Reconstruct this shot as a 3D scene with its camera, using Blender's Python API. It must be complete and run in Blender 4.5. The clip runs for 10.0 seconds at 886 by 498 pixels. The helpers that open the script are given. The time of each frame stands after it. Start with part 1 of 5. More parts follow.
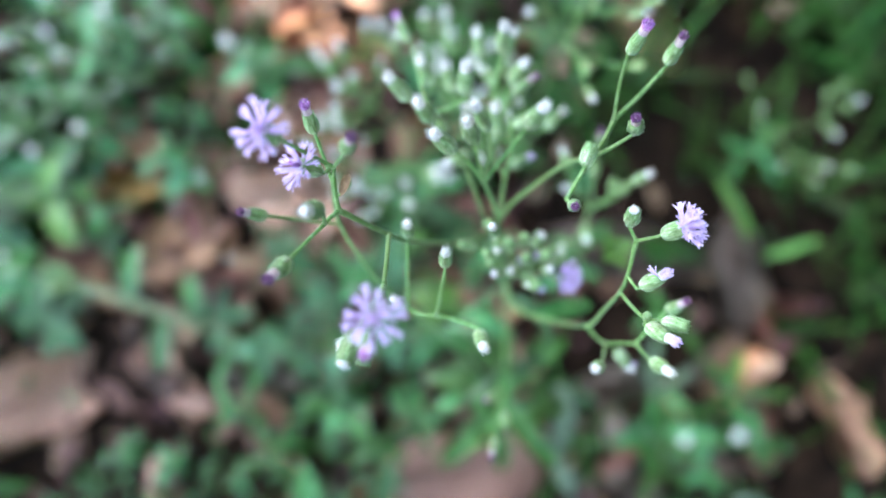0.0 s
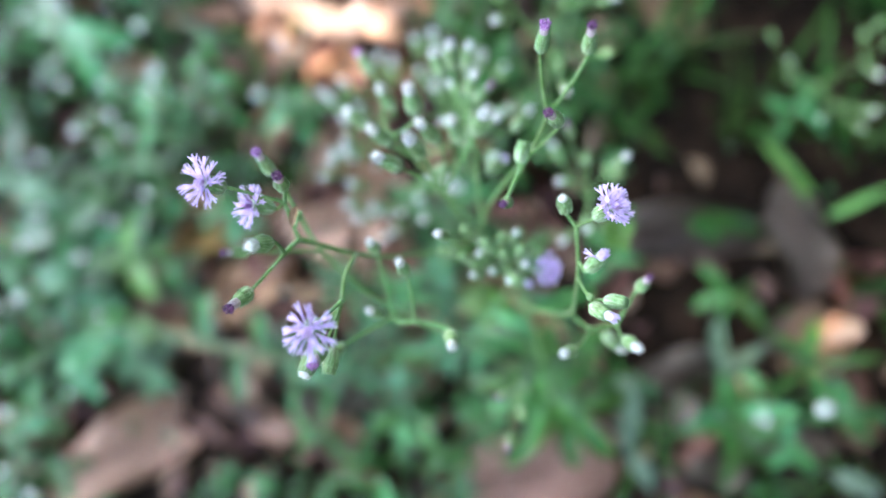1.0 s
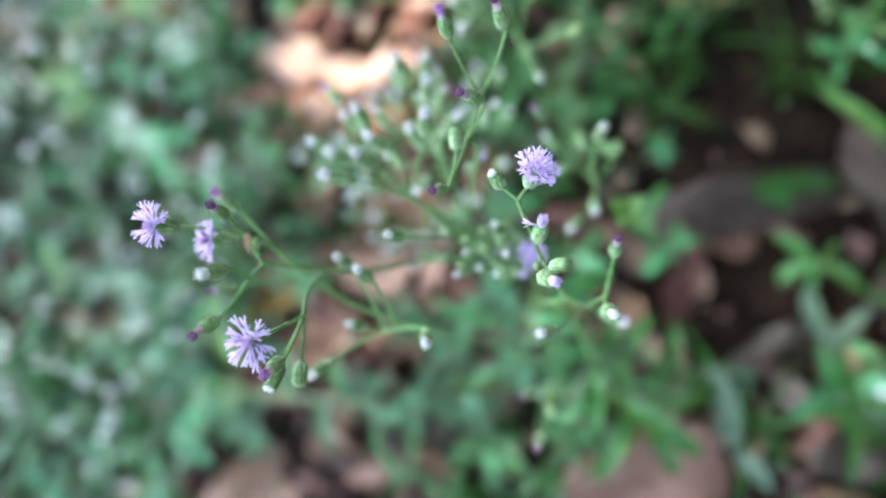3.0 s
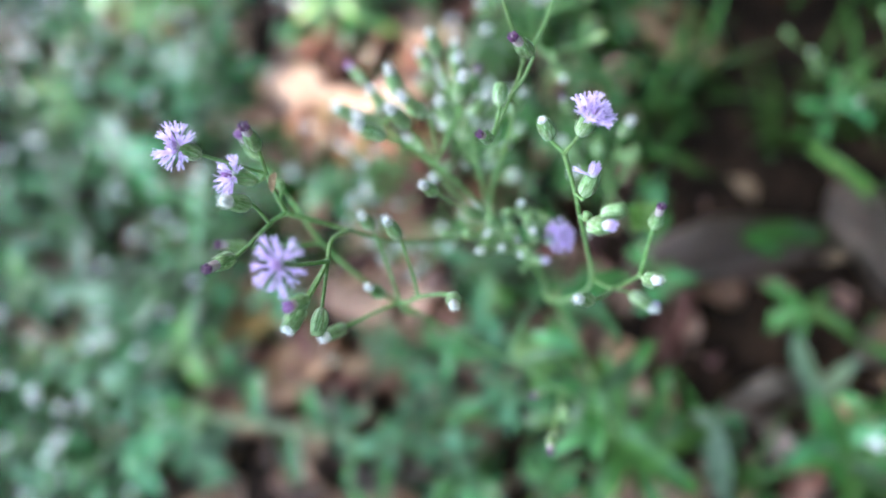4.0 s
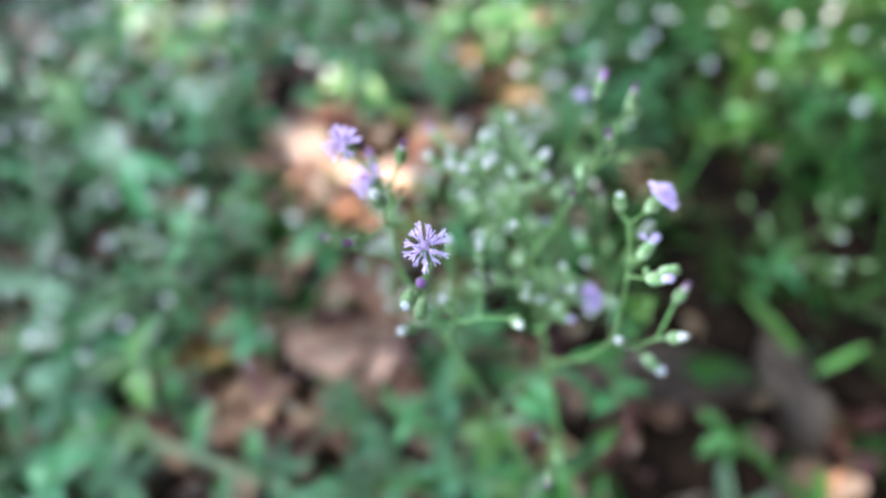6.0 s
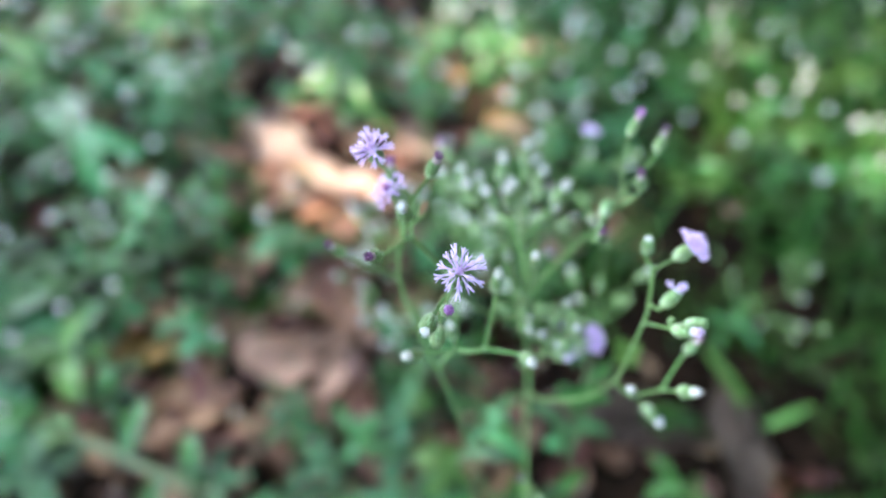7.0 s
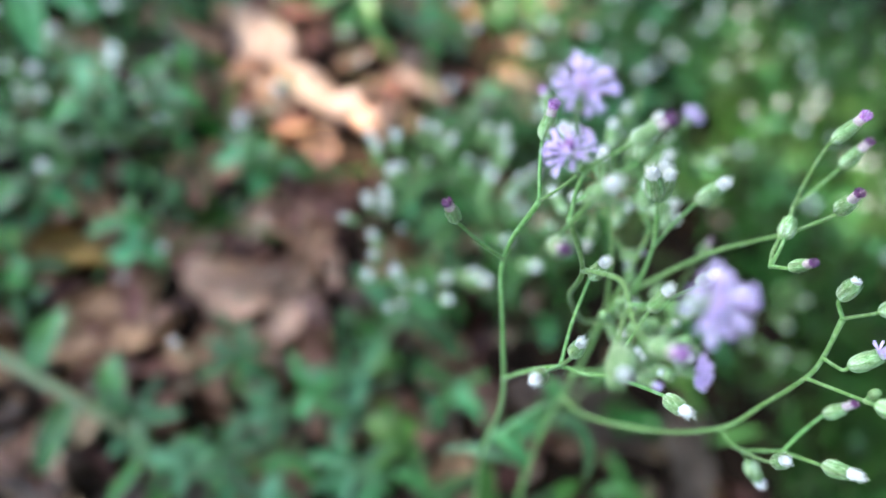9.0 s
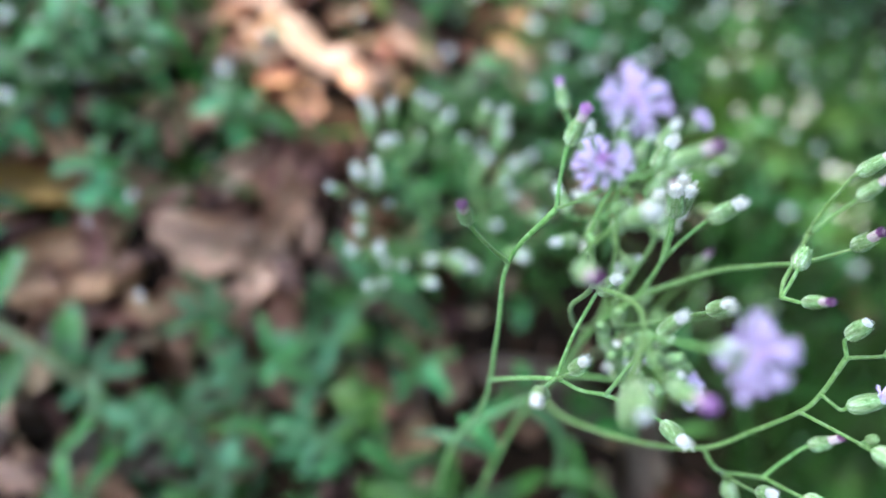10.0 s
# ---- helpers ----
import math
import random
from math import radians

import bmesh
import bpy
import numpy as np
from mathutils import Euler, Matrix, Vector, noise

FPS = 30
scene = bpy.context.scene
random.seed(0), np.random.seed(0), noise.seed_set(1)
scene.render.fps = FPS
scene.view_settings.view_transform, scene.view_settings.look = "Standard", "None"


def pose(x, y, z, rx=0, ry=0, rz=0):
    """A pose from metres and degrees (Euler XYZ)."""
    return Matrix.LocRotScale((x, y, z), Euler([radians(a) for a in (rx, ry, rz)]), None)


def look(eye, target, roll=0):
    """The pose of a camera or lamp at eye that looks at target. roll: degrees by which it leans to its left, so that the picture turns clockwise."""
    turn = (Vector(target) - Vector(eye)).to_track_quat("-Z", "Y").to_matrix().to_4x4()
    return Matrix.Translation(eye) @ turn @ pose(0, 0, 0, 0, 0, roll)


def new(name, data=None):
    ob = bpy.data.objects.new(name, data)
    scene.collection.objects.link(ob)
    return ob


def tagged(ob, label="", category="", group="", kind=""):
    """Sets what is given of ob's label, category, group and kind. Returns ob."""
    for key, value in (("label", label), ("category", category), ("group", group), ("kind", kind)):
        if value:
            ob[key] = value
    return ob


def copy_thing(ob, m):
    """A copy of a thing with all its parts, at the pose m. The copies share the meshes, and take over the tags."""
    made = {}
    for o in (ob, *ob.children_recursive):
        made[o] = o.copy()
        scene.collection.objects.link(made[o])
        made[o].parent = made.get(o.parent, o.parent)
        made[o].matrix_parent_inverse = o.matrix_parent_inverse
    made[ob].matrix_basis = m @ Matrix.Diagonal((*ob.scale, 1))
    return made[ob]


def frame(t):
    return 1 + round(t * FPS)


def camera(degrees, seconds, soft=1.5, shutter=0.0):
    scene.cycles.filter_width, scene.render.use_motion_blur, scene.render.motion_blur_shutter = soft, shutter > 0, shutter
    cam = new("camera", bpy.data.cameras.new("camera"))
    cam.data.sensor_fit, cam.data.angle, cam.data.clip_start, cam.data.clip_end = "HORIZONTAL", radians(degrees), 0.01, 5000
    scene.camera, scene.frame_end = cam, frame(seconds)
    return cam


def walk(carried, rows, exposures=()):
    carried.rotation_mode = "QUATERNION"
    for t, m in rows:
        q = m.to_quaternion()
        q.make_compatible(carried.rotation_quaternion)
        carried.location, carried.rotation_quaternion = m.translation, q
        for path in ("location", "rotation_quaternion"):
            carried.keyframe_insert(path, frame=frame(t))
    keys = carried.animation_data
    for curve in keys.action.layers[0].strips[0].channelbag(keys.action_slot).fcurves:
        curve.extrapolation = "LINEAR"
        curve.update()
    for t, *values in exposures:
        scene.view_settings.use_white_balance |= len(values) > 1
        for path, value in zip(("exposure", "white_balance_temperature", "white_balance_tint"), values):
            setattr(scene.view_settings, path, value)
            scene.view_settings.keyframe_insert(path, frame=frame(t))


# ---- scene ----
# ---------------------------------------------------------------- camera
cam = camera(75.5, 10.0, soft=1.9, shutter=0.0)
cam.data.dof.use_dof = True
cam.data.dof.focus_distance = 0.104
cam.data.dof.aperture_fstop = 4.3
PATH = [
    (0, (-0.0139, -0.0242, 0.3876), (-0.0146, 0.0068, 0.1901), 10.72),
    (0.2, (-0.0046, -0.0240, 0.3924), (-0.0098, 0.0038, 0.1944), 0.27),
    (0.5, (0.0054, -0.0194, 0.3961), (-0.0125, 0.0094, 0.1990), -23.46),
    (0.7, (0.0080, -0.0197, 0.3984), (-0.0126, 0.0099, 0.2017), -28.20),
    (1, (0.0128, -0.0221, 0.3952), (-0.0172, 0.0081, 0.1998), -40.25),
    (1.2, (0.0211, -0.0224, 0.3941), (-0.0138, 0.0065, 0.1993), -47.17),
    (1.5, (0.0264, -0.0210, 0.3931), (-0.0163, 0.0099, 0.2002), -53.37),
    (1.7, (0.0281, -0.0203, 0.3911), (-0.0190, 0.0113, 0.1993), -56.58),
    (2, (0.0252, -0.0239, 0.3878), (-0.0255, 0.0133, 0.1980), -55.83),
    (2.2, (0.0290, -0.0250, 0.3849), (-0.0256, 0.0114, 0.1960), -58.81),
    (2.5, (0.0372, -0.0278, 0.3829), (-0.0226, 0.0114, 0.1961), -60.61),
    (2.7, (0.0381, -0.0283, 0.3844), (-0.0229, 0.0101, 0.1978), -62.51),
    (3, (0.0418, -0.0302, 0.3867), (-0.0212, 0.0122, 0.2016), -61.44),
    (3.2, (0.0430, -0.0325, 0.3903), (-0.0213, 0.0117, 0.2061), -61.59),
    (4.3, (0.0123, -0.0548, 0.3743), (-0.0310, 0.0163, 0.1924), -32.35),
    (4.5, (0.0059, -0.0576, 0.3726), (-0.0344, 0.0172, 0.1916), -28.43),
    (4.7, (0.0107, -0.0584, 0.3744), (-0.0306, 0.0169, 0.1938), -27.88),
    (5, (0.0083, -0.0683, 0.3809), (-0.0326, 0.0164, 0.2044), -22.69),
    (6.3, (-0.0040, -0.0771, 0.4026), (-0.0274, 0.0207, 0.2297), -4.79),
    (6.5, (-0.0023, -0.0727, 0.4000), (-0.0229, 0.0267, 0.2276), -2.11),
    (6.8, (-0.0141, -0.0738, 0.3973), (-0.0286, 0.0291, 0.2264), 3.92),
    (7, (-0.0201, -0.0741, 0.3941), (-0.0310, 0.0303, 0.2239), 6.98),
    (7.2, (-0.0269, -0.0746, 0.3903), (-0.0297, 0.0297, 0.2197), 11.87),
    (7.5, (-0.0349, -0.0740, 0.3776), (-0.0369, 0.0285, 0.2059), 15.15),
    (7.7, (-0.0420, -0.0737, 0.3705), (-0.0388, 0.0291, 0.1990), 18.65),
    (8, (-0.0470, -0.0699, 0.3668), (-0.0407, 0.0300, 0.1936), 22.78),
    (8.2, (-0.0505, -0.0696, 0.3641), (-0.0395, 0.0297, 0.1908), 26.23),
    (8.5, (-0.0547, -0.0695, 0.3614), (-0.0426, 0.0285, 0.1875), 27.80),
    (8.7, (-0.0590, -0.0671, 0.3601), (-0.0435, 0.0304, 0.1862), 30.23),
    (9, (-0.0613, -0.0604, 0.3584), (-0.0416, 0.0348, 0.1837), 33.70),
    (9.2, (-0.0629, -0.0576, 0.3531), (-0.0361, 0.0333, 0.1770), 38.26),
    (9.5, (-0.0676, -0.0592, 0.3436), (-0.0382, 0.0286, 0.1663), 42.51),
    (9.7, (-0.0681, -0.0578, 0.3448), (-0.0398, 0.0261, 0.1655), 43.50),
    (10, (-0.0688, -0.0542, 0.3528), (-0.0345, 0.0344, 0.1768), 47.41),
]
EXPOSURE = 4.05
walk(cam, [(t, look(eye, target, roll)) for t, eye, target, roll in PATH], exposures=((0.0, EXPOSURE + 0.08, 7150, 15), (5.0, EXPOSURE + 0.03, 7250, 14), (10.0, EXPOSURE - 0.22, 7250, 13)))

# ---------------------------------------------------------------- light
SUN = Vector((-0.50, 0.45, 1.0)).normalized()
world = bpy.data.worlds.new("world")
scene.world = world
world.use_nodes = True
wn, wl = world.node_tree.nodes, world.node_tree.links
sky = wn.new("ShaderNodeTexSky")
sky.sky_type = "NISHITA"
sky.sun_disc = False
sky.sun_elevation = math.asin(SUN.z)
sky.sun_rotation = math.atan2(SUN.x, SUN.y)
wl.new(sky.outputs[0], wn["Background"].inputs[0])
wn["Background"].inputs[1].default_value = 0.15
sun_data = bpy.data.lights.new("sun", "SUN")
sun_data.energy, sun_data.angle, sun_data.color = 1.8, radians(0.53), (1.0, 0.95, 0.88)
sun_ob = new("sun", sun_data)
sun_ob.matrix_world = look(SUN * 10, (0, 0, 0))


# ---------------------------------------------------------------- materials
def material(name, colours, rough=0.5, scale=400.0, bump=0.15, vary=0.0, through_light=0.0, gloss=0.5, sheen=0.0, stops=None, island=False, stretch=(1, 1, 1)):
    """Noise-mixed colours at two scales, with relief. vary: how much each object or leaf differs in value."""
    mat = bpy.data.materials.new(name)
    mat.use_nodes = True
    nodes, links = mat.node_tree.nodes, mat.node_tree.links
    bsdf = nodes["Principled BSDF"]
    coord = nodes.new("ShaderNodeTexCoord")
    mapping = nodes.new("ShaderNodeMapping")
    mapping.inputs["Scale"].default_value = stretch
    links.new(coord.outputs["Object"], mapping.inputs[0])
    coarse = nodes.new("ShaderNodeTexNoise")
    coarse.inputs["Scale"].default_value, coarse.inputs["Detail"].default_value = scale, 4.0
    fine = nodes.new("ShaderNodeTexNoise")
    fine.inputs["Scale"].default_value, fine.inputs["Detail"].default_value = scale * 6, 2.0
    for tex in (coarse, fine):
        links.new(mapping.outputs[0], tex.inputs["Vector"])
    both = nodes.new("ShaderNodeMix")
    both.inputs[0].default_value = 0.35
    links.new(coarse.outputs[0], both.inputs[2])
    links.new(fine.outputs[0], both.inputs[3])
    ramp = nodes.new("ShaderNodeValToRGB")
    stops = stops or [0.36 + 0.28 * n / max(1, len(colours) - 1) for n in range(len(colours))]
    while len(ramp.color_ramp.elements) < len(colours):
        ramp.color_ramp.elements.new(0.5)
    for element, stop, colour in zip(ramp.color_ramp.elements, stops, colours):
        element.position, element.color = stop, (*colour, 1)
    links.new(both.outputs[0], ramp.inputs[0])
    colour = ramp.outputs[0]
    if vary:
        if island:
            who = nodes.new("ShaderNodeNewGeometry").outputs["Random Per Island"]
        else:
            who = nodes.new("ShaderNodeObjectInfo").outputs["Random"]
        span = nodes.new("ShaderNodeMapRange")
        span.inputs["To Min"].default_value, span.inputs["To Max"].default_value = 1 - vary, 1 + vary
        links.new(who, span.inputs[0])
        hue_span = nodes.new("ShaderNodeMapRange")
        hue_span.inputs["To Min"].default_value, hue_span.inputs["To Max"].default_value = 0.5 - 0.07 * vary, 0.5 + 0.05 * vary
        links.new(who, hue_span.inputs[0])
        hsv = nodes.new("ShaderNodeHueSaturation")
        links.new(colour, hsv.inputs["Color"])
        links.new(span.outputs[0], hsv.inputs["Value"])
        links.new(hue_span.outputs[0], hsv.inputs["Hue"])
        colour = hsv.outputs[0]
    links.new(colour, bsdf.inputs["Base Color"])
    bsdf.inputs["Roughness"].default_value = rough
    bsdf.inputs["Specular IOR Level"].default_value = gloss
    if sheen:
        bsdf.inputs["Sheen Weight"].default_value = sheen
    if bump:
        relief = nodes.new("ShaderNodeBump")
        relief.inputs["Strength"].default_value, relief.inputs["Distance"].default_value = bump, 0.3 / scale
        links.new(both.outputs[0], relief.inputs["Height"])
        links.new(relief.outputs[0], bsdf.inputs["Normal"])
    if through_light:
        glow = nodes.new("ShaderNodeBsdfTranslucent")
        links.new(colour, glow.inputs[0])
        mixed = nodes.new("ShaderNodeMixShader")
        mixed.inputs[0].default_value = through_light
        links.new(bsdf.outputs[0], mixed.inputs[1])
        links.new(glow.outputs[0], mixed.inputs[2])
        links.new(mixed.outputs[0], nodes["Material Output"].inputs[0])
    return mat


STEM = material("stem_green", [(0.078, 0.195, 0.040), (0.128, 0.275, 0.075), (0.22, 0.37, 0.16)], rough=0.5, scale=900, vary=0.25, gloss=0.3, sheen=0.12, through_light=0.2)
BRACT_LEAF = material("bract_edge_green", [(0.075, 0.165, 0.043), (0.20, 0.335, 0.135), (0.40, 0.50, 0.32)], rough=0.6, scale=1300, vary=0.3, stretch=(1, 1, 0.3), gloss=0.25, sheen=0.15, through_light=0.15)
STEM_DULL = material("stem_dull", [(0.09, 0.15, 0.05), (0.15, 0.20, 0.09), (0.20, 0.20, 0.12)], rough=0.6, scale=700, vary=0.15)
BRACT = material("bract_green", [(0.10, 0.195, 0.058), (0.17, 0.295, 0.115), (0.26, 0.37, 0.18)], rough=0.55, scale=1300, vary=0.15, stretch=(1, 1, 0.3), gloss=0.3, through_light=0.12)
PAPPUS = material("pappus_white", [(0.62, 0.62, 0.56), (0.78, 0.78, 0.74), (0.88, 0.88, 0.86)], rough=0.8, scale=1800, bump=0.3, stretch=(1, 1, 0.25), through_light=0.35, gloss=0.15)
PAPPUS_PINK = material("pappus_pink", [(0.38, 0.25, 0.27), (0.52, 0.42, 0.42), (0.64, 0.58, 0.55)], rough=0.75, scale=1800, bump=0.5, stretch=(1, 1, 0.25), through_light=0.1, gloss=0.2)
LILAC = material("floret_lilac", [(0.60, 0.43, 0.74), (0.72, 0.56, 0.82), (0.83, 0.72, 0.89)], rough=0.5, scale=700, vary=0.10, through_light=0.3, gloss=0.25)
PURPLE = material("corolla_purple", [(0.045, 0.008, 0.034), (0.12, 0.022, 0.095), (0.30, 0.10, 0.27)], rough=0.5, scale=1500, bump=0.4, vary=0.6, island=True)
VIOLET = material("corolla_violet", [(0.20, 0.045, 0.19), (0.38, 0.14, 0.39), (0.58, 0.33, 0.60)], rough=0.5, scale=1500, bump=0.3, vary=0.35, island=True)
PINK = material("corolla_pink", [(0.52, 0.30, 0.56), (0.66, 0.44, 0.68), (0.78, 0.60, 0.78)], rough=0.5, scale=1500, bump=0.3, vary=0.1, through_light=0.15)
DRY = material("dry_bract", [(0.10, 0.05, 0.02), (0.25, 0.14, 0.06), (0.40, 0.26, 0.14)], rough=0.7, scale=900, bump=0.3)
LEAF = material("leaf_green", [(0.012, 0.052, 0.009), (0.030, 0.112, 0.020), (0.070, 0.19, 0.042)], rough=0.28, scale=160, vary=0.4, through_light=0.18, gloss=0.3)
LEAF_COOL = material("leaf_cool_green", [(0.020, 0.094, 0.027), (0.047, 0.195, 0.053), (0.115, 0.31, 0.10)], rough=0.28, scale=160, vary=0.55, through_light=0.25, gloss=0.35)
LEAF_SOFT = material("leaf_soft_green", [(0.026, 0.088, 0.034), (0.060, 0.165, 0.064), (0.12, 0.25, 0.11)], rough=0.45, scale=180, vary=0.5, through_light=0.25, gloss=0.3)
LEAF_PALE = material("leaf_pale_green", [(0.05, 0.105, 0.053), (0.095, 0.17, 0.095), (0.17, 0.25, 0.16)], rough=0.5, scale=180, vary=0.4, through_light=0.2, gloss=0.3, sheen=0.2)
LEAF_FRESH = material("leaf_fresh_green", [(0.06, 0.16, 0.025), (0.10, 0.24, 0.04), (0.18, 0.32, 0.08)], rough=0.4, scale=160, vary=0.25, through_light=0.3)
GRASS = material("grass_green", [(0.012, 0.052, 0.008), (0.030, 0.11, 0.015), (0.065, 0.18, 0.032)], rough=0.35, scale=150, vary=0.4, through_light=0.2, stretch=(1, 1, 0.2), gloss=0.2)
# low leaves: the shade under the herbs is put into a darker green
CARPET = material("creeping_leaf_green", [(0.010, 0.044, 0.011), (0.024, 0.096, 0.025), (0.062, 0.17, 0.052)], rough=0.3, scale=140, vary=0.6, through_light=0.2, gloss=0.3, island=True)
SWARD = material("sward_green", [(0.010, 0.036, 0.006), (0.026, 0.078, 0.014), (0.055, 0.125, 0.026)], rough=0.4, scale=150, vary=0.6, through_light=0.15, gloss=0.1, island=True)
LITTER = material("dead_leaf_brown", [(0.16, 0.065, 0.034), (0.33, 0.158, 0.092), (0.48, 0.28, 0.185)], rough=0.5, scale=70, bump=0.3, vary=0.35, gloss=0.3)
LITTER_PALE = material("dead_leaf_pale", [(0.40, 0.20, 0.125), (0.57, 0.335, 0.225), (0.68, 0.46, 0.345)], rough=0.45, scale=60, bump=0.3, vary=0.15, gloss=0.35)
# less red than dead_leaf_pale: the whiteness of sun flecks is put into this tan
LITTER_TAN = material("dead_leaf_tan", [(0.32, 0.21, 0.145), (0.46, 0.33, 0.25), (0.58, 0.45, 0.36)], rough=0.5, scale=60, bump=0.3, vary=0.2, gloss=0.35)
LITTER_ORANGE = material("dead_leaf_orange", [(0.22, 0.10, 0.02), (0.36, 0.19, 0.04), (0.42, 0.27, 0.09)], rough=0.5, scale=70, bump=0.3, vary=0.15)
LITTER_GREY = material("dead_leaf_grey", [(0.075, 0.05, 0.034), (0.13, 0.09, 0.064), (0.20, 0.15, 0.115)], rough=0.55, scale=60, bump=0.3, vary=0.15, gloss=0.3)
LITTER_BITS = material("leaf_crumbs", [(0.045, 0.022, 0.014), (0.13, 0.068, 0.045), (0.27, 0.165, 0.115)], rough=0.65, scale=120, bump=0.3, vary=0.6, island=True, gloss=0.2)
# soil taken near black so the shade of the gaps lies in its colour
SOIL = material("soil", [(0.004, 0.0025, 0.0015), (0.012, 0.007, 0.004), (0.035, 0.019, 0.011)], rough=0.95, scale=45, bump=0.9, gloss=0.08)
BARK = material("bark", [(0.05, 0.035, 0.025), (0.12, 0.09, 0.07), (0.2, 0.16, 0.13)], rough=0.9, scale=25, bump=0.8)
CROWN = material("crown_leaf", [(0.03, 0.08, 0.015), (0.05, 0.12, 0.025), (0.08, 0.16, 0.04)], rough=0.45, scale=20, vary=0.3, through_light=0.2, island=True)


# ---------------------------------------------------------------- builders
def V(x, y, z):
    """A point given in millimetres."""
    return Vector((x, y, z)) * 0.001


def mesh_of(name, bm, mat, smooth=True):
    data = bpy.data.meshes.new(name)
    bm.to_mesh(data)
    bm.free()
    data.materials.append(mat)
    if smooth:
        data.polygons.foreach_set("use_smooth", [True] * len(data.polygons))
    return data


def part(name, data, parent, m=None, label=""):
    """A mesh object under a thing or a part; m is its pose in the parent's own space."""
    ob = new(name, data)
    ob.parent = parent
    if m is not None:
        ob.matrix_basis = m
    return tagged(ob, label) if label else ob


def aim(at, axis, spin=0.0, size=1.0):
    """The pose that lays +Z along axis."""
    return Matrix.Translation(at) @ axis.to_track_quat("Z", "Y").to_matrix().to_4x4() @ pose(0, 0, 0, 0, 0, spin) @ Matrix.Scale(size, 4)


def glide(points, steps=6):
    """A smooth line through the points."""
    pts = [2 * points[0] - points[1], *points, 2 * points[-1] - points[-2]]
    line = []
    for a, b, c, d in zip(pts, pts[1:], pts[2:], pts[3:]):
        for n in range(steps):
            t = n / steps
            line.append(0.5 * (2 * b + (c - a) * t + (2 * a - 5 * b + 4 * c - d) * t * t + (3 * b - a - 3 * c + d) * t ** 3))
    return line + [points[-1].copy()]


def tube(bm, line, radius_a, radius_b, sides=8, swell=()):
    """A tapered round stem along a line, thickened at the shares of its length given in swell."""
    rings, turn = [], None
    for n, p in enumerate(line):
        way = (line[min(n + 1, len(line) - 1)] - line[max(n - 1, 0)]).normalized()
        quat = way.to_track_quat("Z", "Y") if turn is None else turn.copy()
        if turn is not None:
            quat = (quat @ Vector((0, 0, 1))).rotation_difference(way) @ quat
        turn = quat
        share = n / (len(line) - 1)
        r = radius_a + (radius_b - radius_a) * share
        r *= 1 + sum(0.35 * math.exp(-((share - s) * 18) ** 2) for s in swell)
        rings.append([bm.verts.new(p + quat @ Vector((r * math.cos(k * math.tau / sides), r * math.sin(k * math.tau / sides), 0))) for k in range(sides)])
    for lower, upper in zip(rings, rings[1:]):
        for k in range(sides):
            bm.faces.new((lower[k], lower[(k + 1) % sides], upper[(k + 1) % sides], upper[k]))
    bm.faces.new(rings[-1])
    bm.faces.new(list(reversed(rings[0])))


def lathe(bm, profile, sides=14, wobble=0.0, rng=None):
    rings = []
    for r, z in profile:
        rings.append([bm.verts.new((r * (1 + (rng.uniform(-wobble, wobble) if rng else 0)) * math.cos(k * math.tau / sides),
                                    r * math.sin(k * math.tau / sides), z)) for k in range(sides)])
    for lower, upper in zip(rings, rings[1:]):
        for k in range(sides):
            bm.faces.new((lower[k], lower[(k + 1) % sides], upper[(k + 1) % sides], upper[k]))
    bm.faces.new(rings[-1])
    bm.faces.new(list(reversed(rings[0])))


def blade(bm, length, width, fold=0.2, droop=0.4, belly=0.45, rows=8, cols=4, ripple=0.0, twist=0.0, seed=0, tip=1.0, ragged=0.0):
    """A leaf that grows along +Y from the origin, folded along its midrib, drooping towards its tip."""
    rng = random.Random(seed)
    phase = rng.uniform(0, 6)
    grid = []
    for i in range(rows + 1):
        s = i / rows
        angle = droop * s
        y = length * (math.sin(angle) / droop if abs(droop) > 1e-4 else s)
        z = -length * ((1 - math.cos(angle)) / droop if abs(droop) > 1e-4 else 0)
        shape = (s ** belly * (1 - s) ** (tip * (1 - belly))) / (belly ** belly * (1 - belly) ** (tip * (1 - belly)))
        half = max(width / 2 * shape, width * 0.03)
        row = []
        for j in range(cols + 1):
            u = 2 * j / cols - 1
            lift = fold * abs(u) * half + ripple * half * math.sin(phase + 9 * s + 2 * u) * abs(u)
            x = u * half * (1 + ragged * (noise.noise(Vector((s * 7, seed * 3.1 + (5 if u > 0 else 0), 0.5))) + 0.5 * noise.noise(Vector((s * 23, seed * 3.1 + (5 if u > 0 else 0), 2.5)))))
            row.append(bm.verts.new((x * math.cos(twist * s) - lift * math.sin(twist * s), y, z + lift * math.cos(twist * s) + x * math.sin(twist * s))))
        grid.append(row)
    for a, b in zip(grid, grid[1:]):
        for j in range(cols):
            bm.faces.new((a[j], a[j + 1], b[j + 1], b[j]))


